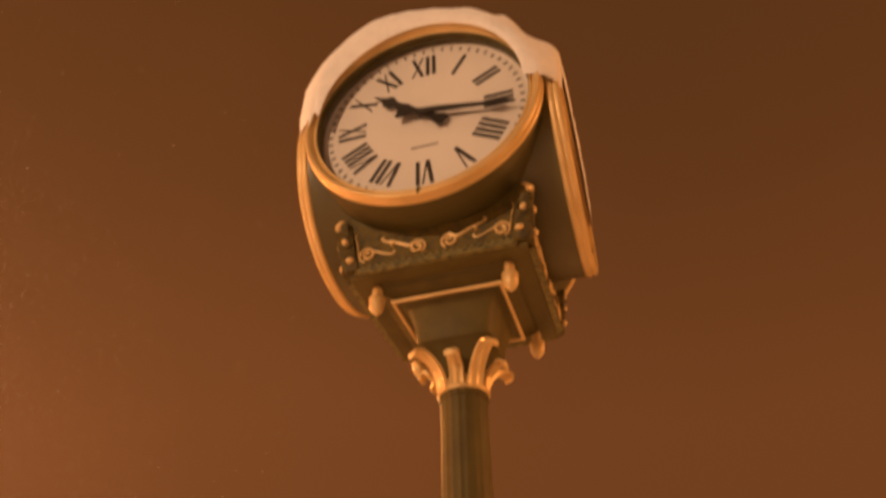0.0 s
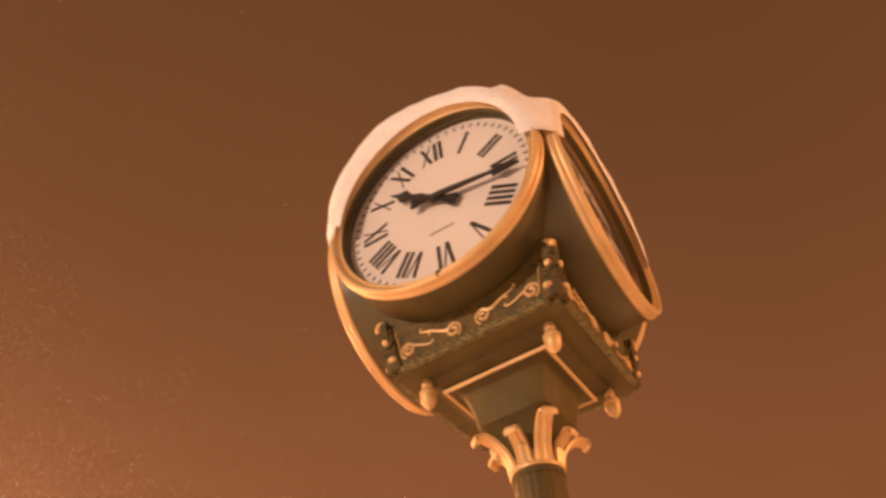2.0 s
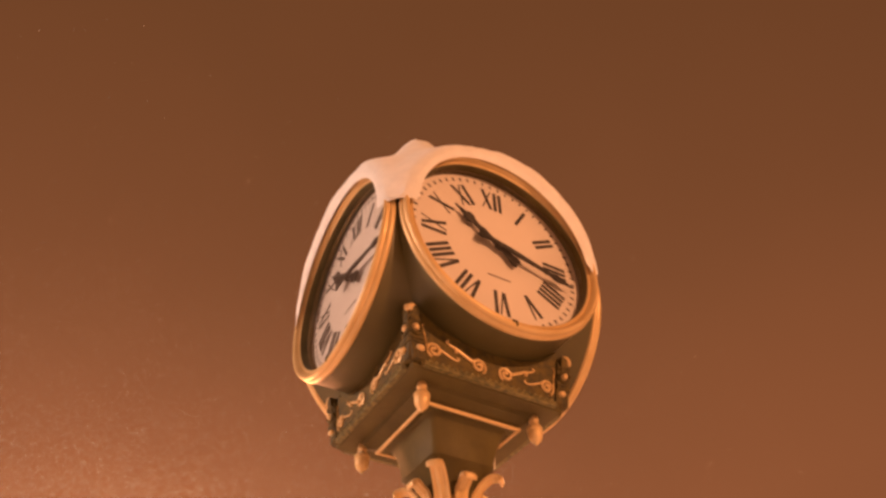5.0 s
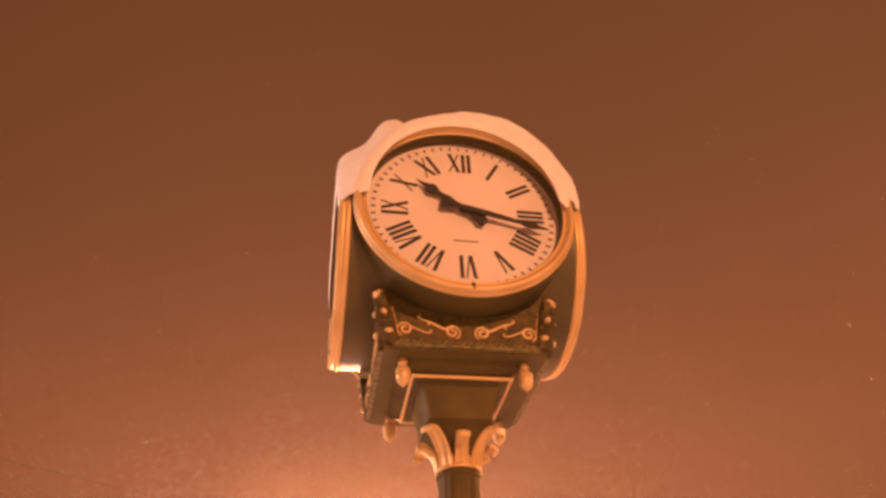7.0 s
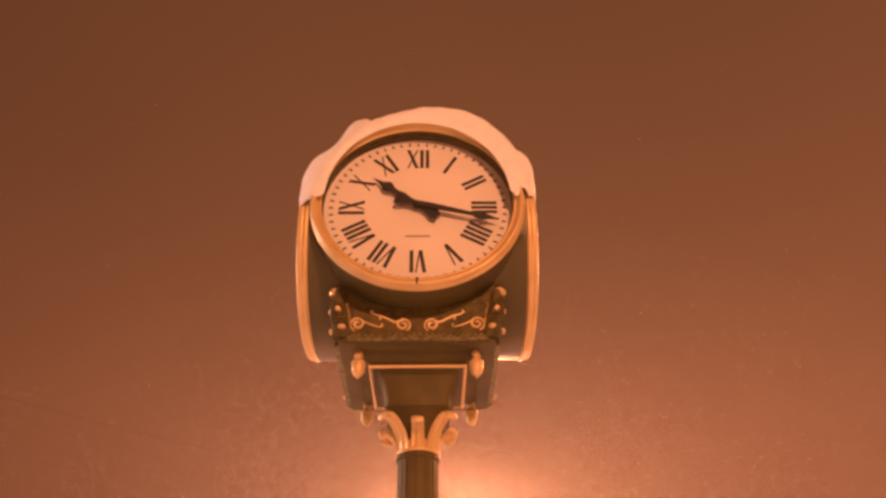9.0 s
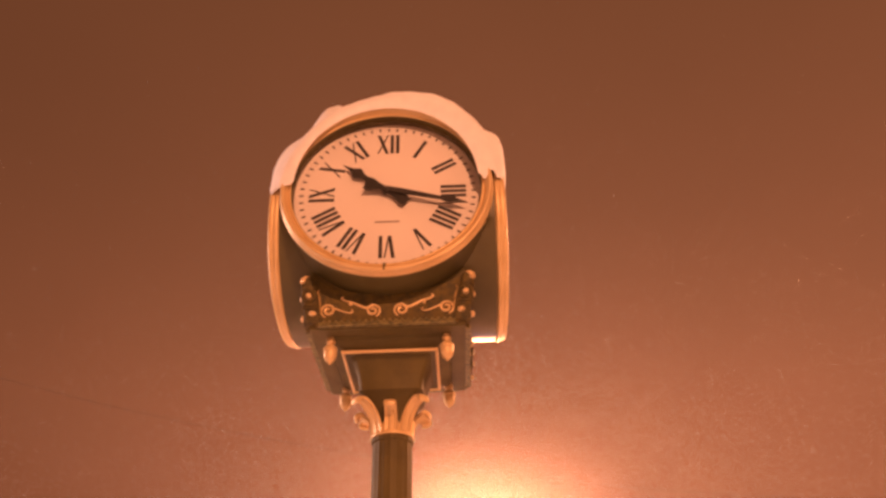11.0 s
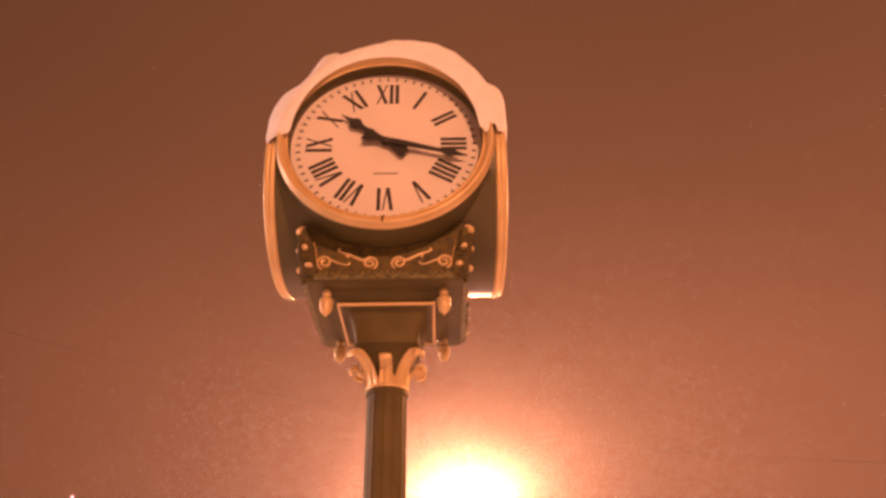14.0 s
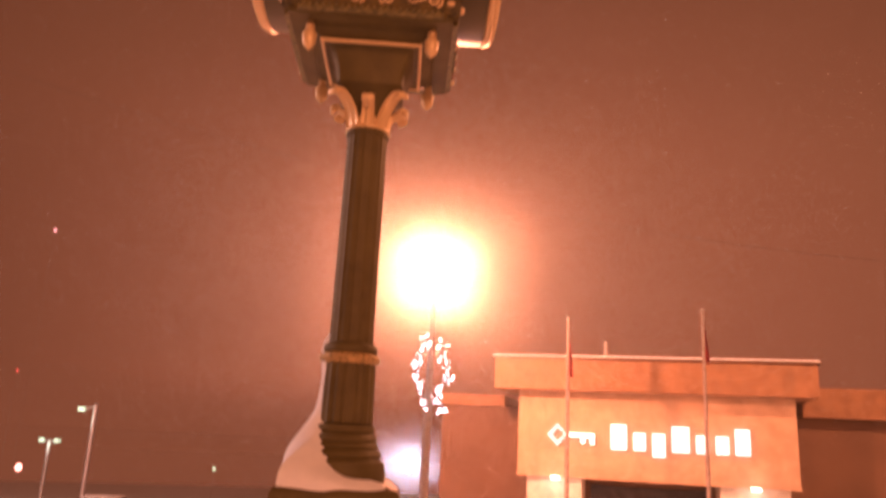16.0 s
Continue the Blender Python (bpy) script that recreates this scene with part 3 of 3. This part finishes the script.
# snow blown against the foot of the shaft and lying on the pedestal
bm = bmesh.new()
rings = []
STEPS, AROUND = 26, 96
for s in range(STEPS + 1):
    f = s / STEPS
    ring = []
    for k in range(AROUND):
        a = 2 * math.pi * k / AROUND
        lee = 0.5 - 0.5 * math.cos(a + 0.25)                      # 1 on the windward side
        top = -2.065 + 0.435 * lee ** 1.65
        bottom = -2.205
        z = top + (bottom - top) * f
        square = 0.196 / max(abs(math.cos(a)), abs(math.sin(a))) ** 0.85
        inner = 0.070 + 0.024 * min(1.0, f * 12) * lee
        q = min(1.0, max(0.0, (f - 0.41) / 0.42))
        g = 0.90 * q * q * (3 - 2 * q) + 0.10 * f
        r = inner + (square - inner) * g
        r += 0.010 * noise.noise(Vector((math.cos(a) * 2, math.sin(a) * 2, z * 9))) * (1 if f > 0 else 0)
        ring.append(bm.verts.new((r * math.cos(a), r * math.sin(a), z)))
    rings.append(ring)
rings.append([bm.verts.new((0.95 * v.co.x, 0.95 * v.co.y, -2.235)) for v in rings[-1]])
for a, b in zip(rings, rings[1:]):
    for k in range(AROUND):
        bm.faces.new((a[k], a[(k + 1) % AROUND], b[(k + 1) % AROUND], b[k]))
drift = part("snow_drift", bm, SNOW, None, "snow blown against the foot of the clock's shaft")
drift.location = (0, 0, ZC)
tagged(drift, category="snow", kind="stuff")


# ---- ground ----
def ground_height(r):
    t = min(1.0, max(0.0, (r - 3.0) / 10.0))
    u = min(1.0, max(0.0, (r - 26.0) / 18.0))
    return -1.70 * t * t * (3 - 2 * t) - 2.1 * u * u * (3 - 2 * u)


bm = bmesh.new()
rings = []
for r in (0.0, 0.6, 1.2, 2.0, 3.0, 4.0, 5.0, 6.0, 7.5, 9.0, 10.5, 12.0, 13.5, 15.0, 20.0, 26.0, 29.0, 32.0, 35.0, 38.0, 41.0, 45.0, 60.0, 150.0, 400.0, 1500.0):
    if r == 0:
        rings.append([bm.verts.new((0, 0, 0))])
        continue
    rings.append([bm.verts.new((r * math.cos(2 * math.pi * k / 72), r * math.sin(2 * math.pi * k / 72),
                                ground_height(r) + (0.02 * noise.noise(Vector((r, k * 0.7, 0))) if 1 < r < 100 else 0))) for k in range(72)])
for a, b in zip(rings, rings[1:]):
    for k in range(72):
        j = (k + 1) % 72
        bm.faces.new((a[0], b[k], b[j]) if len(a) == 1 else (a[k], b[k], b[j], a[j]))
ground = part("ground", bm, SNOW, None, "snow-covered ground that falls away from the clock")
tagged(ground, category="ground", kind="structure")

# ring that closes the distance, its haze painted as emission in the sky's colour
HAZE_GLOW = bpy.data.materials.new("glowing_haze")
HAZE_GLOW.use_nodes = True
hp = HAZE_GLOW.node_tree.nodes["Principled BSDF"]
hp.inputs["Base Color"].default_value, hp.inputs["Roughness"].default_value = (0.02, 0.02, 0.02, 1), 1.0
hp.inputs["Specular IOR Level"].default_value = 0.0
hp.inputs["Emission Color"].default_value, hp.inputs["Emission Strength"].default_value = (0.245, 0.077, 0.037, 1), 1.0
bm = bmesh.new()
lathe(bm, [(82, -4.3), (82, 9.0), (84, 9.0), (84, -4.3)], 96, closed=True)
hn, hl = HAZE_GLOW.node_tree.nodes, HAZE_GLOW.node_tree.links
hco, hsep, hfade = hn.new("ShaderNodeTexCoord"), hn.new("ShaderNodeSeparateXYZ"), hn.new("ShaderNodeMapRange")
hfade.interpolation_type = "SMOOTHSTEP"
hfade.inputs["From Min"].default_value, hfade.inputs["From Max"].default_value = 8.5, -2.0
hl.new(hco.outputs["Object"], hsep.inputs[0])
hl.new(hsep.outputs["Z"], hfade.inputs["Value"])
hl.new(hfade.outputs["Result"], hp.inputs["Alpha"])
haze = part("backdrop", bm, HAZE_GLOW, None, "dim glowing ring that imitates distant snowy haze")
tagged(haze, category="backdrop", kind="structure")

# ---- lantern post with a lit winter ornament ----
POST = material("lantern_post_paint", (0.24, 0.21, 0.20), 0.5, 0.2, bump=0.1)
GLOBE = material("lit_lantern_globe", (0.9, 0.75, 0.5), 0.4, emit=(1.0, 0.52, 0.24), strength=40.0, bump=0.0)
LED = material("lit_white_bulb", (0.9, 0.9, 0.95), 0.3, emit=(0.86, 0.84, 1.0), strength=9.0, bump=0.0)
lx, ly, lz = LAMP_AT
lantern = thing("street_lamp", "dark post lantern with two glowing amber globes", "street lamp", (lx, ly, lz - 5.41))
gz = ground_height(math.hypot(lx, ly)) - (lz - 5.41)
bm = bmesh.new()
lathe(bm, [(0.20, gz - 0.05), (0.20, gz + 0.12), (0.14, gz + 0.20), (0.12, gz + 0.75), (0.12, gz + 0.85), (0.10, gz + 0.95), (0.085, 2.5), (0.05, 4.90), (0.075, 4.93), (0.075, 4.97), (0.04, 5.01)], 24)
part("post", bm, POST, lantern, "dark post")
for s in (-1, 1):
    bm = bmesh.new()
    tube(bm, [(0, 0, 4.97), (s * 0.14, 0, 5.01), (s * 0.40, 0, 5.07), (s * 0.50, 0, 5.23)], [0.03, 0.028, 0.026, 0.03], 10)
    part("arm", bm, POST, lantern)
    bm = bmesh.new()
    lathe(bm, [(0.06, 5.28), (0.13, 5.31), (0.21, 5.39), (0.235, 5.47), (0.19, 5.57), (0.09, 5.64), (0.02, 5.67)], 24, pose(s * 0.50, 0, -0.06))
    part("globe", bm, GLOBE, lantern, "glowing amber globe")
ornament = thing("winter_ornament", "hanging star ornament of lit white bulbs on the lantern post", "ornament", (lx + 0.05, ly - 0.12, 3.07))
ornament.scale = (1.12, 1.0, 1.0)
bm = bmesh.new()
STRANDS = ([(-0.18, 0.82), (-0.16, 0.55), (-0.23, 0.37), (-0.31, 0.10), (-0.21, -0.22), (-0.13, -0.48), (-0.13, -0.78)],
           [(0.20, 0.68), (0.14, 0.38), (0.23, 0.18), (0.32, -0.10), (0.21, -0.30), (0.08, -0.44), (0.15, -0.62), (0.23, -0.84)])
BULB_BM = ball(bmesh.new(), (0, 0, 0), 0.015, 8)
BULB = finish(BULB_BM, "bulb", LED)
for strand in STRANDS:
    tube(bm, [(x, 0, z) for x, z in strand], 0.010, 6)
    for (x0, z0), (x1, z1) in zip(strand, strand[1:]):
        for k in range(9):
            f = random.random()
            at = Vector((x0 + (x1 - x0) * f + random.uniform(-0.095, 0.095), -0.02, z0 + (z1 - z0) * f + random.uniform(-0.04, 0.04)))
            part("bulb", BULB, None, ornament, "", Matrix.Translation(at) @ Matrix.Scale(random.uniform(0.5, 1.25), 4))
for z in (0.40, -0.30):
    tube(bm, [(-0.22, 0, z), (0, 0.06, z), (0.18, 0, z)], 0.010, 6)
part("wire_frame", bm, POST, ornament, "thin wire star")

# ---- bank building ----
STUCCO = material("tan_stucco", (0.52, 0.36, 0.24), 0.85, scale=2.5, vary=0.18, bump=0.3)
COPING = material("brown_metal_fascia", (0.29, 0.15, 0.075), 0.6, scale=3, vary=0.25, bump=0.1)
DARK_METAL = material("dark_brown_metal", (0.11, 0.055, 0.03), 0.5, scale=3, vary=0.3, bump=0.05)
BRICK = material("dark_brick_wall", (0.17, 0.10, 0.066), 0.85, scale=0.7, vary=0.2, bump=0.3)
SIGN = material("lit_sign_white", (0.9, 0.9, 0.9), 0.4, emit=(1.0, 0.90, 0.92), strength=1.6, bump=0.0)
SIGN_RED = material("lit_sign_pink", (0.9, 0.5, 0.5), 0.4, emit=(1.0, 0.60, 0.64), strength=1.5, bump=0.0)
DOWN = material("lit_downlight", (1, 1, 1), 0.4, emit=(1.0, 0.9, 0.75), strength=8.0, bump=0.0)
PIER = material("pale_pier", (0.62, 0.56, 0.48), 0.8, scale=4, bump=0.2)
DARKGLASS = material("dark_door_glass", (0.02, 0.02, 0.022), 0.1, bump=0.0)

bank = thing("bank_building", "low tan bank building with a lit sign over its entrance", "building", (3.45, 18.87, -0.39))
bank.rotation_euler = (0, 0, radians(-17))
G0 = -1.32
bm = bmesh.new()
box(bm, 0.0, 7.22, 0.0, 1.6, 1.32, 3.62)
box(bm, -0.02, 7.24, -0.03, 1.6, 1.30, 1.38)
portico = part("portico_wall", bm, STUCCO, bank, "tan stucco wall over the entrance", smooth=False)
bm = bmesh.new()
box(bm, -0.62, 7.70, -0.55, 2.2, 3.60, 4.44, 0.01)
part("parapet", bm, COPING, bank, "brown metal parapet", smooth=False)
bm = bmesh.new()
box(bm, -0.70, 7.78, -0.62, 2.3, 4.44, 4.50, 0.01)
part("coping", bm, DARK_METAL, bank, "thin metal coping", smooth=False)
bm = bmesh.new()
box(bm, -0.68, 7.76, -0.60, 2.28, 4.50, 4.545, 0.02)
part("roof_snow", bm, SNOW, bank, "thin snow on the coping")
for x0, x1 in ((0.25, 1.75), (5.3, 7.0)):
    bm = bmesh.new()
    box(bm, x0, x1, 0.15, 1.5, G0 - 0.1, 1.32, 0.01)
    part("pier", bm, PIER, bank, "pale entrance pier", smooth=False)
bm = bmesh.new()
box(bm, -2.6, 14.0, 1.6, 9.0, G0 - 0.1, 3.2)
part("wall", bm, BRICK, bank, "dark brick wall", smooth=False)
bm = bmesh.new()
box(bm, 7.6, 14.2, 1.2, 9.2, 3.2, 4.0, 0.01)
part("roof_edge", bm, COPING, bank, "brown roof edge", smooth=False)
bm = bmesh.new()
box(bm, -2.7, -0.64, 1.45, 9.2, 3.2, 3.55, 0.01)
part("roof_edge", bm, COPING, bank, "brown roof edge", smooth=False)
bm = bmesh.new()
box(bm, 1.9, 5.2, 1.52, 1.60, G0, 1.1)
part("entrance_door", bm, DARKGLASS, bank, "dark glass entrance", smooth=False)
for x in (1.05, 6.15):
    bm = bmesh.new()
    lathe(bm, [(0.12, 1.315), (0.12, 1.27), (0.09, 1.24)], 16, pose(x, -0.06, 0))
    part("downlight", bm, DOWN, bank, "lit round downlight")
    lamp("downlight_light", pose(3.45, 18.87, -0.39, 0, 0, -17) @ Vector((x, -0.35, 1.1)), 8, (1.0, 0.9, 0.75), 0.1)
# sign: plain shapes of the size of its mark and letters
bm = bmesh.new()
plate(bm, [(0.82, 2.43), (1.10, 2.72), (1.30, 2.52), (1.20, 2.52), (1.10, 2.61), (0.96, 2.43), (1.10, 2.25), (1.20, 2.36), (1.30, 2.36), (1.10, 2.13)], -0.16, -0.06)
part("sign_mark", bm, SIGN_RED, bank, "lit pink plain mark", smooth=False)
bm = bmesh.new()
plate(bm, [(1.27, 2.49), (2.10, 2.49), (2.10, 2.20), (1.98, 2.20), (1.98, 2.36), (1.85, 2.36), (1.85, 2.22), (1.73, 2.22), (1.73, 2.38), (1.27, 2.38)], -0.16, -0.06)
part("sign_mark", bm, SIGN, bank, "lit white plain mark", smooth=False)
x = 2.53
for w, lo, hi in ((0.56, 2.10, 2.76), (0.46, 2.10, 2.56), (0.47, 1.95, 2.56), (0.58, 2.10, 2.76), (0.46, 2.10, 2.56), (0.46, 2.10, 2.56), (0.50, 2.10, 2.76)):
    bm = bmesh.new()
    box(bm, x, x + w - 0.14, -0.16, -0.06, lo, hi, 0.02)
    part("sign_bar", bm, SIGN, bank, "lit white plain bar", smooth=False)
    x += w + (0.03 if x < 5 else 0.02)

# flagpoles before the bank
FLAG = material("red_flag_cloth", (0.45, 0.06, 0.05), 0.8, scale=6, vary=0.4, bump=0.2)
POLE = material("grey_flagpole", (0.42, 0.34, 0.30), 0.4, 0.5, bump=0.05)


def flagpole(at, top, drop):
    ob = thing("flagpole", "slim grey flagpole with a limp red flag", "flagpole", at, "flagpoles before the bank")
    bm = bmesh.new()
    lathe(bm, [(0.06, 0), (0.055, 1.0), (0.035, top - 0.05), (0.05, top - 0.03), (0.05, top + 0.03), (0.01, top + 0.07)], 12)
    part("pole", bm, POLE, ob)
    bm = bmesh.new()
    rows = []
    for i in range(9):
        z = top - drop - 0.15 - i * 0.10
        rows.append([bm.verts.new((0.03 + 0.055 * k * (0.5 + i / 14) * 0.36, 0.05 * math.sin(k * 1.7 + i * 0.5), z - 0.02 * k)) for k in range(6)])
    for a, b in zip(rows, rows[1:]):
        for k in range(5):
            bm.faces.new((a[k], a[k + 1], b[k + 1], b[k]))
    bmesh.ops.solidify(bm, geom=bm.faces[:], thickness=0.012)
    part("flag", bm, FLAG, ob, "limp red flag")
    return ob


flagpole((4.105, 15.5, -1.72), 6.47, 0.4)
flagpole((7.468, 15.5, -1.72), 6.87, 0.3)

# roof vent pipe on the bank
bm = bmesh.new()
lathe(bm, [(0.05, 4.4), (0.05, 5.14), (0.07, 5.16), (0.02, 5.20)], 10, pose(2.35, 1.2, 0))
part("vent_pipe", bm, POLE, bank)

# ---- far lights of the car park ----
GREEN_LED = material("lit_greenish_head", (0.9, 1.0, 0.95), 0.3, emit=(0.50, 1.0, 0.66), strength=1.5, bump=0.0)
RED_LED = material("lit_red_light", (1.0, 0.3, 0.25), 0.3, emit=(1.0, 0.42, 0.34), strength=6.0, bump=0.0)
DIM_RED = material("dim_red_light", (0.8, 0.1, 0.1), 0.3, emit=(1.0, 0.12, 0.09), strength=1.4, bump=0.0)
PINK_LED = material("lit_pinkish_light", (1.0, 0.6, 0.6), 0.3, emit=(1.0, 0.40, 0.42), strength=2.0, bump=0.0)
BLUE_LED = material("lit_cold_floodlight", (0.9, 0.9, 1.0), 0.3, emit=(0.80, 0.84, 1.0), strength=40.0, bump=0.0)
STEEL = material("galvanised_pole", (0.55, 0.52, 0.52), 0.4, 0.6, bump=0.05)


def lot_lamp(at, top, heads, sag, wide, group="car park lamps"):
    ob = thing("parking_lamp", "tall steel car park lamp with pale green lit heads" if len(heads) > 1 else "tall steel car park lamp with one pale green lit head", "street lamp", at, group)
    bm = bmesh.new()
    lathe(bm, [(0.22, 0), (0.18, 0.4), (0.15, 0.6), (0.12, top)], 12)
    part("pole", bm, STEEL, ob)
    for hx in heads:
        bm = bmesh.new()
        tube(bm, [(0, 0, top - 0.06), (hx * 0.5, 0, top - 0.05 - sag * 0.6), (hx * 0.75, 0, top - sag)], 0.04, 8)
        part("arm", bm, STEEL, ob)
        bm = bmesh.new()
        box(bm, hx - wide, hx + wide, -0.2, 0.2, top - sag - 0.08, top - sag + 0.08, 0.04)
        part("head", bm, GREEN_LED, ob, "pale green lit head")
    return ob


lot_lamp((-17.17, 42.0, -3.8), 6.59, (-0.77,), 0.28, 0.16)
lamp("car_park_light", (-17.95, 41.5, 2.0), 40, (0.75, 1.0, 0.8), 0.3)
lot_lamp((-22.91, 50.0, -3.8), 4.34, (-0.50, 0.50), 0.0, 0.15)
lamp("car_park_light", (-22.91, 49.4, 0.2), 40, (0.75, 1.0, 0.8), 0.3)


def small_light(name, label, at, r, mat, foot=True):
    ob = thing(name, label, "light", at)
    bm = bmesh.new()
    ball(bm, (0, 0, 0), r, 12)
    part("lens", bm, mat, ob)
    if foot:
        bm = bmesh.new()
        tube(bm, [(0, 0, -r * 0.9), (0, 0, -4.2 - at[2])], 0.006, 8)
        part("pole", bm, POST, ob)
    return ob


small_light("signal_light", "glowing red signal light on a pole", (-19.9, 40.0, -0.70), 0.17, RED_LED)
small_light("mast_light", "tiny red mast light on a tall pole", (-26.8, 52.0, 5.07), 0.085, DIM_RED)
small_light("tower_light", "tiny pinkish red warning light on a distant mast", (-29.8, 60.0, 17.3), 0.13, PINK_LED)
small_light("far_lamp", "small pale green lamp on a pole", (-10.87, 45.0, -0.54), 0.10, GREEN_LED)
small_light("floodlight", "glaring cold white floodlight on a low pole", (0.47, 24.0, 0.90), 0.25, BLUE_LED)
lamp("floodlight_light", (0.50, 23.6, 0.93), 550, (0.68, 0.75, 1.0), 0.12)

# parked car under snow
PAINT = material("dark_car_paint", (0.04, 0.04, 0.05), 0.25, 0.3, bump=0.0, coat=0.5)
TYRE = material("tyre_rubber", (0.02, 0.02, 0.02), 0.8, bump=0.2)
car = thing("parked_car", "dark parked car with snow on its roof", "car", (-12.9, 34.0, -2.94))
bm = bmesh.new()
plate(bm, [(-2.2, 0.35), (2.2, 0.35), (2.25, 0.75), (1.9, 0.92), (1.1, 0.98), (-1.5, 0.98), (-2.2, 0.88)], -0.85, 0.85)
bmesh.ops.bevel(bm, geom=bm.edges[:], offset=0.05, segments=2, affect="EDGES")
part("body", bm, PAINT, car)
bm = bmesh.new()
plate(bm, [(-1.5, 0.97), (1.1, 0.97), (0.55, 1.42), (-0.95, 1.42)], -0.72, 0.72)
bmesh.ops.bevel(bm, geom=bm.edges[:], offset=0.04, segments=2, affect="EDGES")
part("cabin", bm, DARKGLASS, car, "dark glazed cabin")
bm = bmesh.new()
box(bm, -0.98, 0.58, -0.72, 0.72, 1.41, 1.50, 0.04)
part("roof_snow", bm, SNOW, car, "snow on the roof")
bm = bmesh.new()
lathe(bm, [(0.12, -0.1), (0.30, -0.1), (0.32, -0.06), (0.32, 0.06), (0.30, 0.1), (0.12, 0.1)], 20, along_y)
WHEEL = finish(bm, "wheel", TYRE)
for sx in (-1.35, 1.4):
    for sy in (-0.78, 0.78):
        part("wheel", WHEEL, None, car, "", pose(sx, sy, 0.32))

# overhead cable
CABLE = material("black_cable", (0.03, 0.028, 0.025), 0.6, bump=0.0)
bm = bmesh.new()
tube(bm, [(4 * k - 48, 30, 12.91 - 0.168 * (4 * k - 48) + 0.00313 * (4 * k - 48) ** 2) for k in range(27)], 0.0055, 6)
cable = part("overhead_cable", bm, CABLE, None, "thin black overhead cable")
tagged(cable, category="cable", kind="structure")

# ---- snowflakes massed as lamp halos ----
FLAKE = bpy.data.materials.new("snowflake")
FLAKE.use_nodes = True
fn, fl = FLAKE.node_tree.nodes, FLAKE.node_tree.links
fn.remove(fn["Principled BSDF"])
dif, tra, mixer = fn.new("ShaderNodeBsdfDiffuse"), fn.new("ShaderNodeBsdfTranslucent"), fn.new("ShaderNodeMixShader")
for node in (dif, tra):
    node.inputs["Color"].default_value = (0.85, 0.85, 0.86, 1)
fl.new(dif.outputs[0], mixer.inputs[1])
fl.new(tra.outputs[0], mixer.inputs[2])
fl.new(mixer.outputs[0], fn["Material Output"].inputs["Surface"])


def flakes(name, count, size, centre, reach):
    """Tiny three-cornered flakes, denser towards the centre to imitate a lamp's glow."""
    rng = np.random.default_rng(7)
    d = rng.normal(size=(count, 3))
    d /= np.linalg.norm(d, axis=1)[:, None]
    d *= (1.36, 1.25, 0.78)
    far = 0.30 + rng.gamma(2.0, reach, count)
    c = np.array(centre) + d * np.where(far > 3.6 * reach, reach * rng.uniform(0.3, 2.6, count), far)[:, None]
    pts = (c[:, None, :] + size * rng.normal(size=(count, 3, 3))).reshape(-1, 3).astype(np.float32)
    me = bpy.data.meshes.new(name)
    me.vertices.add(3 * count)
    me.vertices.foreach_set("co", pts.ravel())
    me.loops.add(3 * count)
    me.loops.foreach_set("vertex_index", np.arange(3 * count, dtype=np.int32))
    me.polygons.add(count)
    me.polygons.foreach_set("loop_start", np.arange(0, 3 * count, 3, dtype=np.int32))
    me.update(calc_edges=True)
    me.materials.append(FLAKE)
    return tagged(new(name, me), "fine snowflakes massed round a lamp to imitate its glow", "snow", kind="stuff")


# clusters added round the lantern and the floodlight in place of their bloom
flakes("lamp_halo_flakes", 1700000, 0.0024, LAMP_AT, 2.05)
flakes("lamp_halo_flakes", 700000, 0.0018, LAMP_AT, 2.7)
flakes("lamp_halo_flakes", 160000, 0.0034, (0.50, 23.6, 0.93), 0.68)
